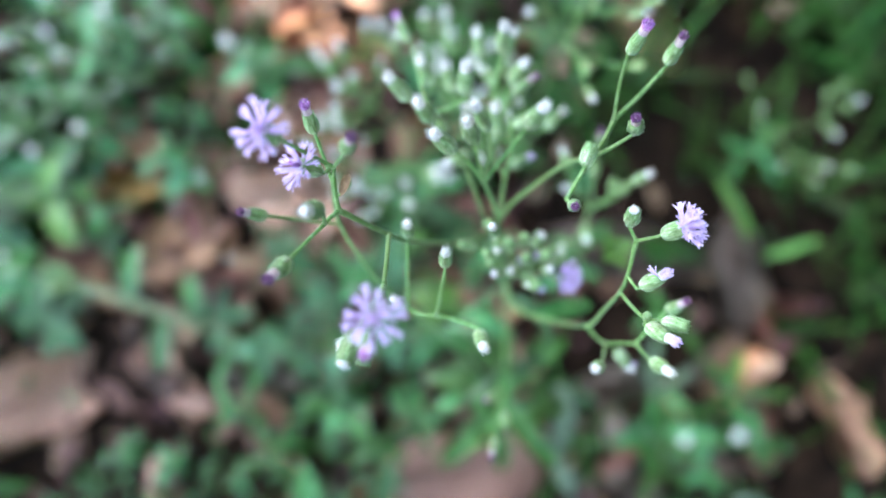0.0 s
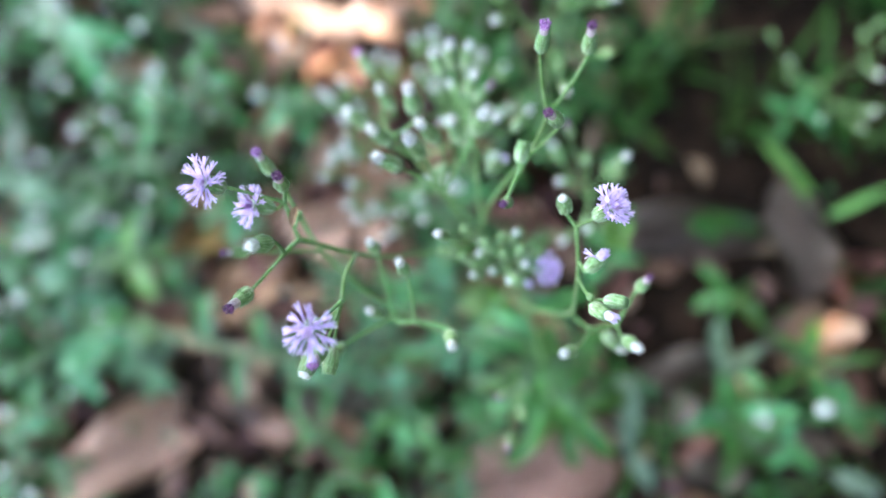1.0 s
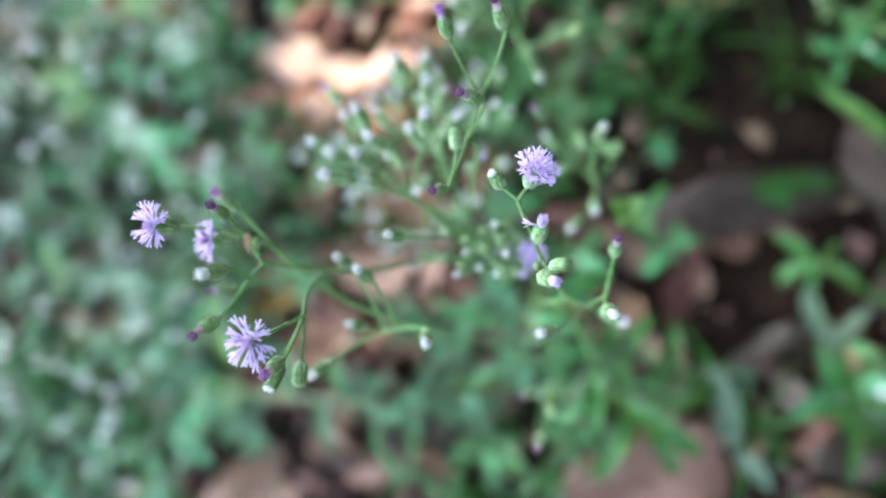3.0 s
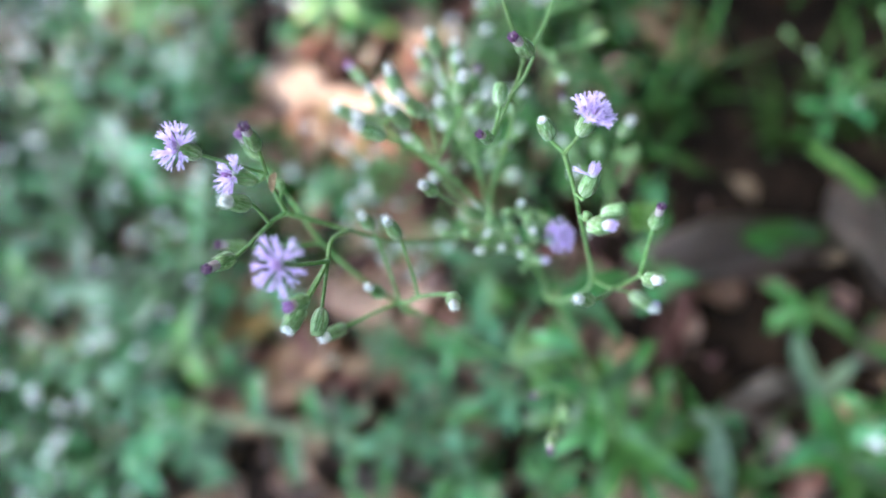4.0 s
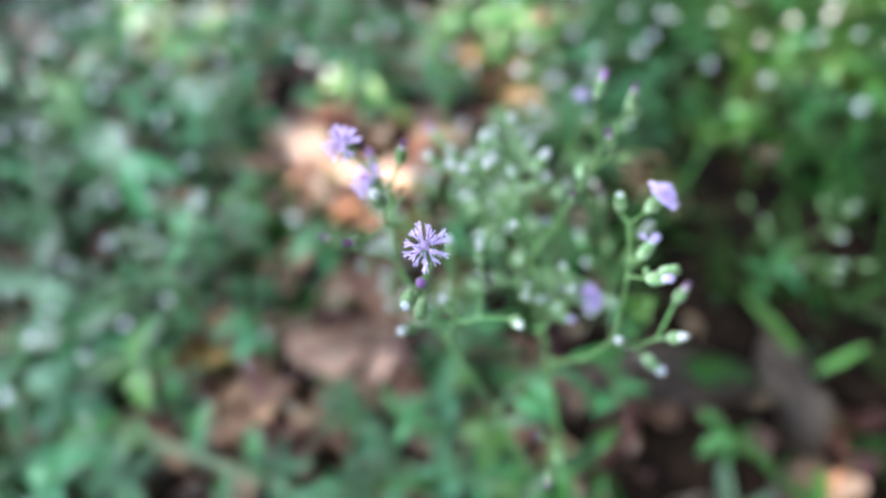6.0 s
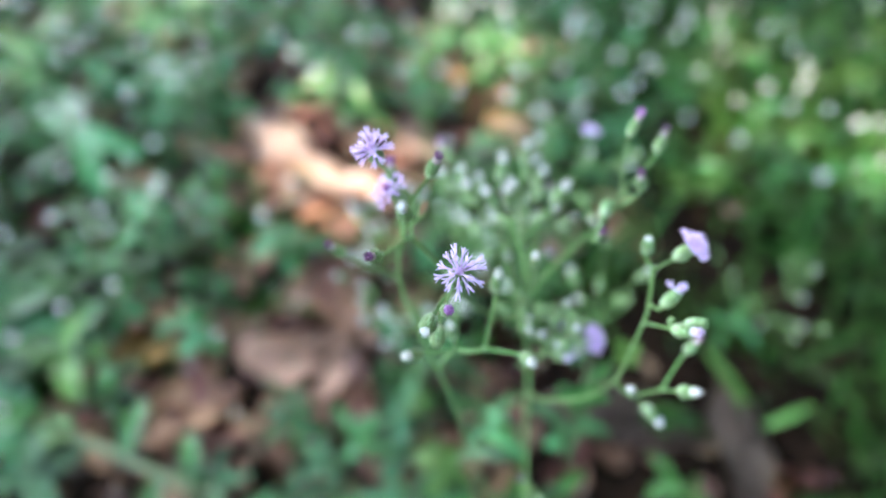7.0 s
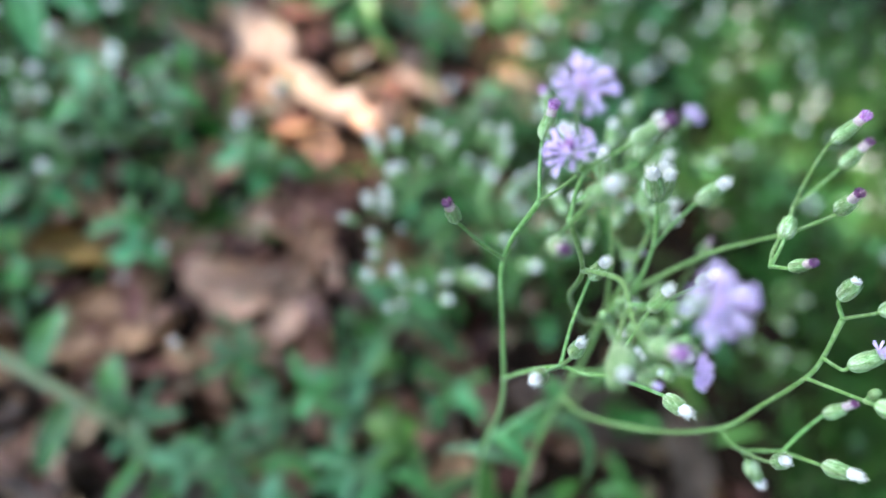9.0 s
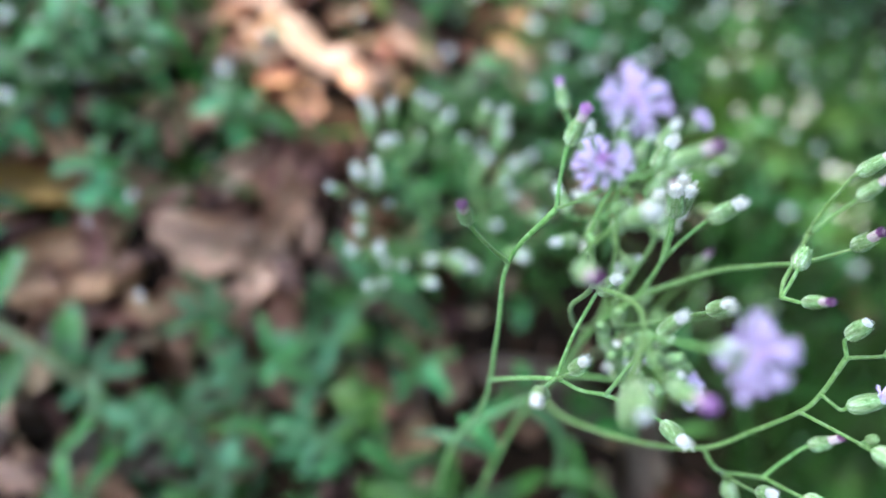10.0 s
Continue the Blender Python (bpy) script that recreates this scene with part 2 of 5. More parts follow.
def curled_leaf(bm, points, wide, side, fold=0.2):
    """A narrow leaf along a bent midrib, its blade spread towards `side`."""
    line = glide([V(*p) for p in points], 5)
    grid = []
    for i, p in enumerate(line):
        s = i / (len(line) - 1)
        way = (line[min(i + 1, len(line) - 1)] - line[max(i - 1, 0)]).normalized()
        out = Vector(side) - way * way.dot(Vector(side))
        out.normalize()
        half = wide * MM / 2 * max(0.1, math.sin(math.pi * s ** 0.8) ** 0.7)
        lift = way.cross(out) * fold * half
        grid.append([bm.verts.new(p + out * half * u + lift * abs(u)) for u in (-1, -0.5, 0, 0.5, 1)])
    for a, b in zip(grid, grid[1:]):
        for j in range(4):
            bm.faces.new((a[j], a[j + 1], b[j + 1], b[j]))


def leaf_mesh(name, mat, *args, **kw):
    bm = bmesh.new()
    blade(bm, *args, **kw)
    return mesh_of(name, bm, mat)


# ---------------------------------------------------------------- flower heads of the weed
MM = 0.001


CUP_SHAPE = [(0.16, 0.0), (0.55, 0.06), (0.86, 0.2), (1.0, 0.42), (0.97, 0.65), (0.86, 0.88), (0.74, 1.0)]


def cup_mesh(length, radius):
    """The green body of a head."""
    bm = bmesh.new()
    lathe(bm, [(radius * r * 0.97 * MM, z * length * MM) for r, z in CUP_SHAPE])
    return mesh_of("involucre", bm, BRACT)


def bract_mesh(length, radius, row, loose, seed):
    """One pointed bract that lies on the cup, at its +X side."""
    rng = random.Random(seed)

    def girth(s):
        for (r0, z0), (r1, z1) in zip(CUP_SHAPE, CUP_SHAPE[1:]):
            if s <= z1:
                return radius * (r0 + (r1 - r0) * (s - z0) / (z1 - z0))
        return radius * CUP_SHAPE[-1][0]

    start, end, wide = ((0.30, 1.06, 0.30), (0.14, 0.80, 0.27), (0.03, 0.52, 0.22))[row]
    bm = bmesh.new()
    rings = []
    for i in range(5):
        s = i / 4
        h = start + (end * rng.uniform(0.97, 1.03) - start) * s
        r = girth(min(h, 1.0)) + 0.05 + 0.05 * row + loose * radius * max(0, s - 0.6) * 1.5
        w = wide * radius * math.sin(math.pi * (0.22 + 0.78 * s)) ** 0.8 + 0.01
        rings.append([bm.verts.new(Vector((math.cos(d * w / r) * (r + e), math.sin(d * w / r) * (r + e), h * length)) * MM) for d, e in ((-1, -0.06), (0, 0.05), (1, -0.06))])
    for p, q in zip(rings, rings[1:]):
        for k in range(2):
            bm.faces.new((p[k], p[k + 1], q[k + 1], q[k]))
    return mesh_of("bract", bm, BRACT_LEAF)


def pappus_mesh(start, length, radius, seed, flare=0.2, mat=None):
    """A ragged brush of pointed bristles round a thin core."""
    rng = random.Random(seed)
    bm = bmesh.new()
    lathe(bm, [(radius * r * MM, (start + z * length) * MM) for r, z in ((0.8, -0.25), (0.86, 0.12), (0.82, 0.45), (0.72, 0.66), (0.5, 0.76), (0.2, 0.78))], 10, 0.2, rng)
    for n in range(96):
        a, r = rng.uniform(0, math.tau), radius * math.sqrt(rng.uniform(0.03, 1.0))
        lean = flare * rng.uniform(0.2, 1.8)
        foot = Vector((r * math.cos(a) * 0.85, r * math.sin(a) * 0.85, start - 0.2 * length))
        top = Vector((r * math.cos(a) * (1 + lean) + rng.uniform(-0.12, 0.12), r * math.sin(a) * (1 + lean) + rng.uniform(-0.12, 0.12), start + length * (1.08 - 0.28 * (r / radius) ** 2) * rng.uniform(0.62, 1.18)))
        side = Vector((-math.sin(a), math.cos(a), 0)) * radius * 0.062
        out = Vector((math.cos(a), math.sin(a), 0)) * radius * 0.05
        low = [bm.verts.new(p * MM) for p in (foot - side, foot + out, foot + side)]
        high = [bm.verts.new(p * MM) for p in (top - side * 0.35, top + out * 0.35, top + side * 0.35)]
        for k in range(3):
            bm.faces.new((low[k], low[(k + 1) % 3], high[(k + 1) % 3], high[k]))
    return mesh_of("pappus", bm, mat or PAPPUS)


def tuft_mesh(start, height, radius, seed, mat, count=20):
    """A crowd of small corolla tips, still half closed: short blunt prongs of uneven height over a core."""
    rng = random.Random(seed)
    bm = bmesh.new()
    for n in range(count):
        a, r = n * 2.4 + rng.uniform(-0.2, 0.2), radius * math.sqrt((n + 0.5) / count)
        z = start + height * (1 - 0.3 * (r / radius) ** 2) * rng.uniform(0.75, 1.2)
        wide = 0.17 * rng.uniform(0.8, 1.3)
        foot = Vector((r * math.cos(a) * 0.85, r * math.sin(a) * 0.85, start - 0.2))
        top = Vector((r * math.cos(a) * 1.08, r * math.sin(a) * 1.08, z))
        way = (top - foot).normalized()
        tube(bm, [p * MM for p in (foot, foot.lerp(top, 0.6), top - way * 0.08, top + way * 0.1)], wide * 0.8 * MM, wide * 0.75 * MM, 5)
    lathe(bm, [(radius * 0.8 * MM, (start - 0.4) * MM), (radius * 0.9 * MM, start * MM), (radius * 0.8 * MM, (start + height * 0.4) * MM), (radius * 0.3 * MM, (start + height * 0.6) * MM)], 12)
    return mesh_of("corolla", bm, mat)


def floret_mesh(seed, length=2.5, lobe=1.5, spread=0.5):
    """One tubular floret with five narrow lobes, along +Z."""
    rng = random.Random(seed)
    bm = bmesh.new()
    bend = rng.uniform(0.1, 0.5)
    line = [Vector((bend * (s ** 2), 0, length * s)) * MM for s in (0, 0.3, 0.6, 0.85, 1.0)]
    tube(bm, line, 0.11 * MM, 0.26 * MM, 6)
    for n in range(5):
        a = n * math.tau / 5 + rng.uniform(-0.25, 0.25)
        out = Vector((math.cos(a), math.sin(a), 0))
        side = Vector((-math.sin(a), math.cos(a), 0))
        reach, open_by = lobe * rng.uniform(0.8, 1.15), spread * rng.uniform(0.6, 1.4)
        rows = []
        for s, w in ((0, 0.16), (0.4, 0.21), (0.85, 0.20), (1.0, 0.12)):
            c = line[-1] / MM + out * (0.2 + reach * s * open_by * (0.6 + 0.4 * s)) + Vector((0, 0, reach * s * (1 - 0.25 * s * open_by) - 0.1))
            rows.append([bm.verts.new((c + side * w * d + out * e) * MM) for d, e in ((-1, -0.03), (0, 0.04), (1, -0.03))])
        for p, q in zip(rows, rows[1:]):
            for k in range(2):
                bm.faces.new((p[k], p[k + 1], q[k + 1], q[k]))
    return mesh_of("floret", bm, LILAC)


SIZES = [(5.6, 1.55, 0.12), (5.3, 1.65, 0.2), (5.8, 1.45, 0.08)]
def fluff_mesh(seed, radius=3.6):
    """A ball of white bristles: a ripe head, also used in place of glints."""
    rng = random.Random(seed)
    bm = bmesh.new()
    core = bmesh.ops.create_icosphere(bm, subdivisions=2, radius=radius * 0.62 * MM)["verts"]
    for v in core:
        v.co = v.co * rng.uniform(0.8, 1.15) + Vector((0, 0, 4.0 * MM))
    for n in range(110):
        z = 1 - 1.7 * (n + 0.5) / 110
        a = n * 2.39996
        way = Vector((math.sqrt(max(0, 1 - z * z)) * math.cos(a), math.sqrt(max(0, 1 - z * z)) * math.sin(a), z))
        side = way.cross(Vector((0.3, 0.2, 0.9))).normalized() * 0.13
        reach = radius * rng.uniform(0.8, 1.15)
        mid = Vector((0, 0, 4.0))
        quad = [bm.verts.new(p * MM) for p in (mid + way * 0.8 - side * 0.5, mid + way * 0.8 + side * 0.5, mid + way * reach + side, mid + way * reach - side)]
        bm.faces.new(quad)
    return mesh_of("seed_head", bm, PAPPUS)


FLUFFS = [fluff_mesh(51), fluff_mesh(52, 3.1)]
CUPS = [cup_mesh(long, wide) for long, wide, _ in SIZES]
BRACTS = [[bract_mesh(long, wide, row, loose, 3 * row) for row in range(3)] for long, wide, loose in SIZES]
SMALL_CUP = cup_mesh(2.6, 1.05)
TUFTS_WHITE = [pappus_mesh(5.2, 3.2, 1.2, 11, 0.14), pappus_mesh(5.1, 2.9, 1.28, 12, 0.22)]
TUFT_SHORT = pappus_mesh(5.2, 1.0, 1.2, 14, 0.05)
COLLARS = [pappus_mesh(5.2, 3.4, 1.12, 13, 0.0, PAPPUS_PINK)]
CAPS = [tuft_mesh(7.9, 0.9, 1.08, 21, PURPLE, 28), tuft_mesh(7.6, 1.3, 1.2, 22, VIOLET, 28)]
LILAC_CAP = tuft_mesh(6.0, 1.1, 0.95, 23, LILAC, 14)
LILAC_LONG = tuft_mesh(6.4, 1.9, 1.05, 26, LILAC, 22)
TUFT_MID = pappus_mesh(5.2, 2.0, 1.1, 15, 0.05)
PINK_HEART = tuft_mesh(5.9, 1.1, 1.0, 25, PINK, 18)
VIOLET_HEART = tuft_mesh(6.2, 1.6, 1.0, 24, VIOLET, 16)
BRUSH = [floret_mesh(36, 2.2, 1.3, 0.4), floret_mesh(37, 2.4, 1.2, 0.55), floret_mesh(38, 2.0, 1.5, 0.3)]
FLORETS = [floret_mesh(31, 2.7, 1.7, 0.36), floret_mesh(32, 2.4, 1.7, 0.5), floret_mesh(33, 2.9, 1.8, 0.28), floret_mesh(34, 1.6, 1.2, 0.5)]
HEAD_LENGTH = {"open": 6.0, "brush": 6.6, "half": 6.4, "white": 7.5, "purple": 8.5, "violet": 8.5, "closed": 5.4, "tiny": 2.4, "lilac": 7.9, "spent": 7.0, "early": 6.3, "seed": 6.5}
head_rng = random.Random(77)


def head(plant, origin, kind, tip, base, size=1.0, detail=True):
    """A flower head whose visible end lies at tip and which points there from base (millimetres). Returns where its stem ends."""
    tip, base = V(*tip), V(*base)
    size *= 0.9 if kind in ("purple", "violet") else 1.0
    axis = (tip - base).normalized()
    at = tip - axis * HEAD_LENGTH[kind] * size * MM
    m = Matrix.Translation(-origin) @ aim(at, axis, head_rng.uniform(0, 360), size)
    names = {"open": "flower_head", "brush": "flower_head", "half": "flower_head", "tiny": "bud"}
    sort = head_rng.randrange(3)
    ob = part(names.get(kind, "flower_bud"), SMALL_CUP if kind == "tiny" else CUPS[sort], plant, m)
    if kind != "tiny" and detail:
        for row, count in enumerate((8, 7, 6)):
            for n in range(count):
                part("bract", BRACTS[sort][row], ob, pose(0, 0, 0, 0, 0, 360 * (n + 0.5 * row + head_rng.uniform(-0.2, 0.2)) / count))
    if kind in ("white", "early"):
        part("pappus", TUFT_SHORT if kind == "early" else head_rng.choice(TUFTS_WHITE), ob, label="white bristle tuft")
    elif kind in ("purple", "violet"):
        part("pappus", COLLARS[0], ob, label="pinkish white bristle collar")
        part("corolla", CAPS[kind == "violet"], ob, label="purple closed florets")
    elif kind == "seed":
        part("seed_head", head_rng.choice(FLUFFS), ob, label="white fluffy ball for ripe bristles and for glints")
    elif kind == "lilac":
        part("pappus", TUFT_MID, ob, label="white bristle collar")
        part("corolla", LILAC_LONG, ob, label="pale lilac closed florets")
    elif kind == "spent":
        part("pappus", TUFTS_WHITE[1], ob, label="drooping white tuft")
        part("corolla", LILAC_CAP, ob, pose(0.0003, 0, 0.0004, 0, 8, 0), label="withered lilac tip")
    elif kind == "brush":
        part("pappus", TUFT_SHORT, ob, label="white bristle collar")
        part("corolla", PINK_HEART, ob, label="pinkish crowded florets")
        for ring, count, tilt in ((0, 14, 66), (1, 12, 46), (2, 8, 27), (3, 4, 9)):
            for n in range(count):
                a = math.tau * (n + 0.5 * ring) / count + head_rng.uniform(-0.15, 0.15)
                lean = radians(tilt + head_rng.uniform(-8, 8))
                way = Vector((math.cos(a) * math.sin(lean), math.sin(a) * math.sin(lean), math.cos(lean)))
                foot = Vector((math.cos(a), math.sin(a), 0)) * (1.2 - 0.25 * ring) * MM + Vector((0, 0, (4.9 + 0.05 * ring) * MM))
                part("floret", head_rng.choice(BRUSH), ob, aim(foot, way, head_rng.uniform(0, 360), head_rng.uniform(0.8, 1.15)))
    elif kind in ("open", "half"):
        part("pappus", TUFT_SHORT, ob, label="white bristle collar")
        if kind == "open":
            part("corolla", PINK_HEART, ob, label="pale pinkish crowded florets")
        if kind == "half":
            part("corolla", VIOLET_HEART, ob, label="deeper violet unopened florets")
        for ring, count, tilt in ((0, 11, 76), (1, 7, 54), (2, 4, 28), (3, 1, 8))[:3 if kind == "half" else 4]:
            for n in range(count):
                a = math.tau * (n + 0.5 * ring) / count + head_rng.uniform(-0.15, 0.15)
                lean = radians(tilt + head_rng.uniform(-9, 9))
                way = Vector((math.cos(a) * math.sin(lean), math.sin(a) * math.sin(lean), math.cos(lean)))
                foot = Vector((math.cos(a), math.sin(a), 0)) * (0.75 - 0.2 * ring) * MM + Vector((0, 0, 5.0 * MM))
                floret = FLORETS[3] if ring == 3 else head_rng.choice(FLORETS[:3])
                part("floret", floret, ob, aim(foot, way, head_rng.uniform(0, 360), head_rng.uniform(0.85, 1.1)))
    return tuple(at / MM)


def branch(plant, origin, points, thick=1.1, thin=0.9, name="branch", mat=None):
    """A green stem through the points (millimetres)."""
    bm = bmesh.new()
    line = glide([V(*p) - origin for p in points], 5)
    tube(bm, line, thick * 0.44 * MM, thin * 0.43 * MM, 8, (0.0, 1.0))
    return part(name, mesh_of(name, bm, mat or STEM), plant)


def stalked(plant, origin, node, kind, tip, base, size=1.0, thick=0.85, detail=True):
    """A head on its own stalk from a node."""
    foot = Vector(head(plant, origin, kind, tip, base, size, detail))
    start, axis = Vector(node), (Vector(tip) - Vector(base)).normalized()
    reach = (foot - start).length
    mid = start.lerp(foot, 0.55) - axis * reach * 0.12
    branch(plant, origin, [start, mid, foot - axis * min(1.0, reach * 0.2), foot + axis * 0.15], thick, thick * 0.85, "stalk")


def plant_root(name, base):
    ob = new(name)
    ob.empty_display_size = 0.01
    ob.location = V(*base)
    return ob, V(*base)


# ---------------------------------------------------------------- ground
def ground_height(x, y):
    near = noise.noise(Vector((x * 7, y * 7, 0.3))) * 0.008 + noise.noise(Vector((x * 25, y * 25, 1.7))) * 0.003
    return near - 0.004


def build_ground():
    steps = 90
    axis = [math.copysign((abs(k) / steps) * 0.75 + (abs(k) / steps) ** 6 * 80, k) for k in range(-steps, steps + 1)]
    bm = bmesh.new()
    grid = [[bm.verts.new((x - 0.05, y + 0.2, ground_height(x - 0.05, y + 0.2))) for x in axis] for y in axis]
    for a, b in zip(grid, grid[1:]):
        for k in range(len(axis) - 1):
            bm.faces.new((a[k], a[k + 1], b[k + 1], b[k]))
    tagged(new("ground", mesh_of("ground", bm, SOIL)), "woodland floor soil, its near-black holding the shade between leaves", "ground", kind="structure")


build_ground()

# ---------------------------------------------------------------- unseen tree, added to shade the place
SUN_GAPS = [(-0.196, 0.224, 0.013), (-0.108, 0.213, 0.004), (-0.088, 0.247, 0.006), (-0.18, 0.292, -0.016), (-0.42, 0.33, 0.02), (-0.42, 0.255, 0.012), (0.30, 0.40, 0.001), (0.35, 0.34, -0.003),
            (-0.06, 0.40, 0.0), (0.208, 0.012, -0.012), (0.224, 0.038, -0.016), (-0.33, 0.34, 0.01), (0.36, 0.50, -0.004), (0.27, 0.34, -0.006), (0.185, 0.26, -0.002)]
speck_rng = random.Random(12)
SUN_GAPS += [(speck_rng.uniform(0.18, 0.42), speck_rng.uniform(0.26, 0.5), -0.014) for _ in range(18)]
SUN_GAPS += [(speck_rng.uniform(-0.14, 0.05), speck_rng.uniform(0.32, 0.46), -0.011) for _ in range(14)]
SUN_GAPS += [(speck_rng.uniform(-0.5, -0.25), speck_rng.uniform(0.28, 0.48), -0.013) for _ in range(12)]
CANOPY_LEAVES = 15000
# openings cut in the unseen canopy to steer sky light: x, y at 2.6 m, radius
OPENINGS = [(-1.25, -0.55, 0.6), (-2.2, 0.3, 0.4), (-0.1, -0.05, 0.5), (0.6, -0.75, 0.75), (-0.2, 1.0, 0.18), (-1.3, 1.5, 0.2)]


def build_shade_tree():
    base = Vector((-2.0, 2.1, 0))
    tree = new("tree")
    tree.location = base
    tagged(tree, "unseen broad-leaved tree added to shade the woodland floor", "tree")
    bm = bmesh.new()
    tube(bm, glide([Vector((0, 0, -0.05)), Vector((0.03, -0.02, 0.9)), Vector((0.1, -0.1, 2.0)), Vector((0.25, -0.2, 3.0))]), 0.13, 0.06, 12)
    part("trunk", mesh_of("trunk", bm, BARK), tree)
    for n, (x, y, z) in enumerate(((0.9, -0.9, 2.35), (0.3, -1.5, 2.5), (1.6, -0.5, 2.4), (-0.6, 0.4, 2.6), (1.1, -1.8, 2.45))):
        bm = bmesh.new()
        tube(bm, glide([Vector((0.07, -0.06, 1.5 + 0.1 * n)), Vector((x * 0.45, y * 0.45, 2.1)), Vector((x, y, z))]), 0.05, 0.012, 8)
        part("limb", mesh_of("limb", bm, BARK), tree)
    rng = random.Random(5)
    verts, faces = [], []
    outline = [(0, 0, 0), (0.045, 0.35, 0.01), (0.04, 0.7, 0.0), (0, 1.0, -0.03), (-0.04, 0.7, 0.0), (-0.045, 0.35, 0.01)]
    centre = Vector((-0.06, 0.32, 0)) + SUN * (2.3 / SUN.z)
    for n in range(5200):
        a, r = rng.uniform(0, math.tau), 1.15 * math.sqrt(rng.random())
        at = centre + Vector((r * math.cos(a), r * math.sin(a), rng.uniform(-0.3, 0.35)))
        spot = at - SUN * (at.z / SUN.z)
        size = rng.uniform(0.07, 0.12)
        if any((spot.x - x) ** 2 + (spot.y - y) ** 2 < (gap + size * 0.45) ** 2 for x, y, gap in SUN_GAPS):
            continue
        m = Matrix.Translation(at - base) @ Euler((rng.uniform(-0.6, 0.6), rng.uniform(-0.6, 0.6), rng.uniform(0, 6.3))).to_matrix().to_4x4()
        first = len(verts)
        verts += [m @ Vector((x * 10 * size * 0.6, (y - 0.5) * size, z)) for x, y, z in outline]
        faces.append([first + k for k in range(6)])
    for n in range(CANOPY_LEAVES):
        a, r = rng.uniform(0, math.tau), 2.8 * math.sqrt(rng.random())
        at = Vector((r * math.cos(a) - 0.2, r * math.sin(a) + 0.4, rng.uniform(2.2, 3.1)))
        spot = at - SUN * (at.z / SUN.z)
        if any((spot.x - x) ** 2 + (spot.y - y) ** 2 < (gap + 0.045) ** 2 for x, y, gap in SUN_GAPS):
            continue
        shade = abs(spot.x + 0.06) < 0.75 and abs(spot.y - 0.3) < 0.75
        if not shade and any((at.x - x) ** 2 + (at.y - y) ** 2 < r2 * r2 for x, y, r2 in OPENINGS):
            continue
        size = rng.uniform(0.08, 0.14)
        m = Matrix.Translation(at - base) @ Euler((rng.uniform(-0.6, 0.6), rng.uniform(-0.6, 0.6), rng.uniform(0, 6.3))).to_matrix().to_4x4()
        first = len(verts)
        verts += [m @ Vector((x * 10 * size * 0.6, (y - 0.5) * size, z)) for x, y, z in outline]
        faces.append([first + k for k in range(6)])
    data = bpy.data.meshes.new("crown")
    data.from_pydata(verts, [], faces)
    data.materials.append(CROWN)
    part("crown", data, tree)


build_shade_tree()


def shrub(at, wide, tall, seed, count=1500):
    """A dense leafy shrub, unseen, added to shut off the sky at the side of the place."""
    rng = random.Random(seed)
    root = new("shrub")
    root.location = at
    tagged(root, "unseen dense dark green shrub added to shut off the sky", "shrub", "shrubs round the clearing")
    for n in range(4):
        bm = bmesh.new()
        a = n * 1.6 + rng.uniform(-0.3, 0.3)
        tube(bm, glide([Vector((0, 0, -0.03)), Vector((0.1 * math.cos(a), 0.1 * math.sin(a), tall * 0.4)), Vector((wide * 0.6 * math.cos(a), wide * 0.6 * math.sin(a), tall * 0.85))]), 0.025, 0.008, 8)
        part("stem", mesh_of("stem", bm, BARK), root)
    verts, faces = [], []
    for n in range(count):
        a, b, r = rng.uniform(0, math.tau), rng.uniform(-1, 1), rng.random() ** 0.4
        flat = math.sqrt(1 - b * b)
        at_leaf = Vector((wide * r * flat * math.cos(a), wide * r * flat * math.sin(a), tall * (0.5 + 0.5 * r * b)))
        m = Matrix.Translation(at_leaf) @ Euler((rng.uniform(-1, 1), rng.uniform(-1, 1), rng.uniform(0, 6.3))).to_matrix().to_4x4()
        size, first = rng.uniform(0.07, 0.13), len(verts)
        verts += [m @ Vector((x, y, z)) for x, y, z in ((0, 0, 0), (size * 0.28, size * 0.4, 0.004), (size * 0.22, size * 0.75, 0.002), (0, size, -0.01), (-size * 0.22, size * 0.75, 0.002), (-size * 0.28, size * 0.4, 0.004))]
        faces.append([first + k for k in range(6)])
    data = bpy.data.meshes.new("crown")
    data.from_pydata(verts, [], faces)
    data.materials.append(CROWN)
    part("crown", data, root)


# added out of view to cut the light from the sides
for n, (x, y, wide, tall) in enumerate(((1.05, -0.5, 0.5, 1.9), (0.98, 0.2, 0.48, 2.0), (1.15, 0.95, 0.5, 2.0), (0.9, 1.9, 0.65, 2.2), (0.0, 2.2, 0.65, 2.1), (0.8, -1.3, 0.6, 1.9), (-0.1, -1.6, 0.6, 1.6))):
    shrub((x, y, 0), wide, tall, 100 + n, 2200)

# ---------------------------------------------------------------- leaf litter
DEAD_MESHES = {}


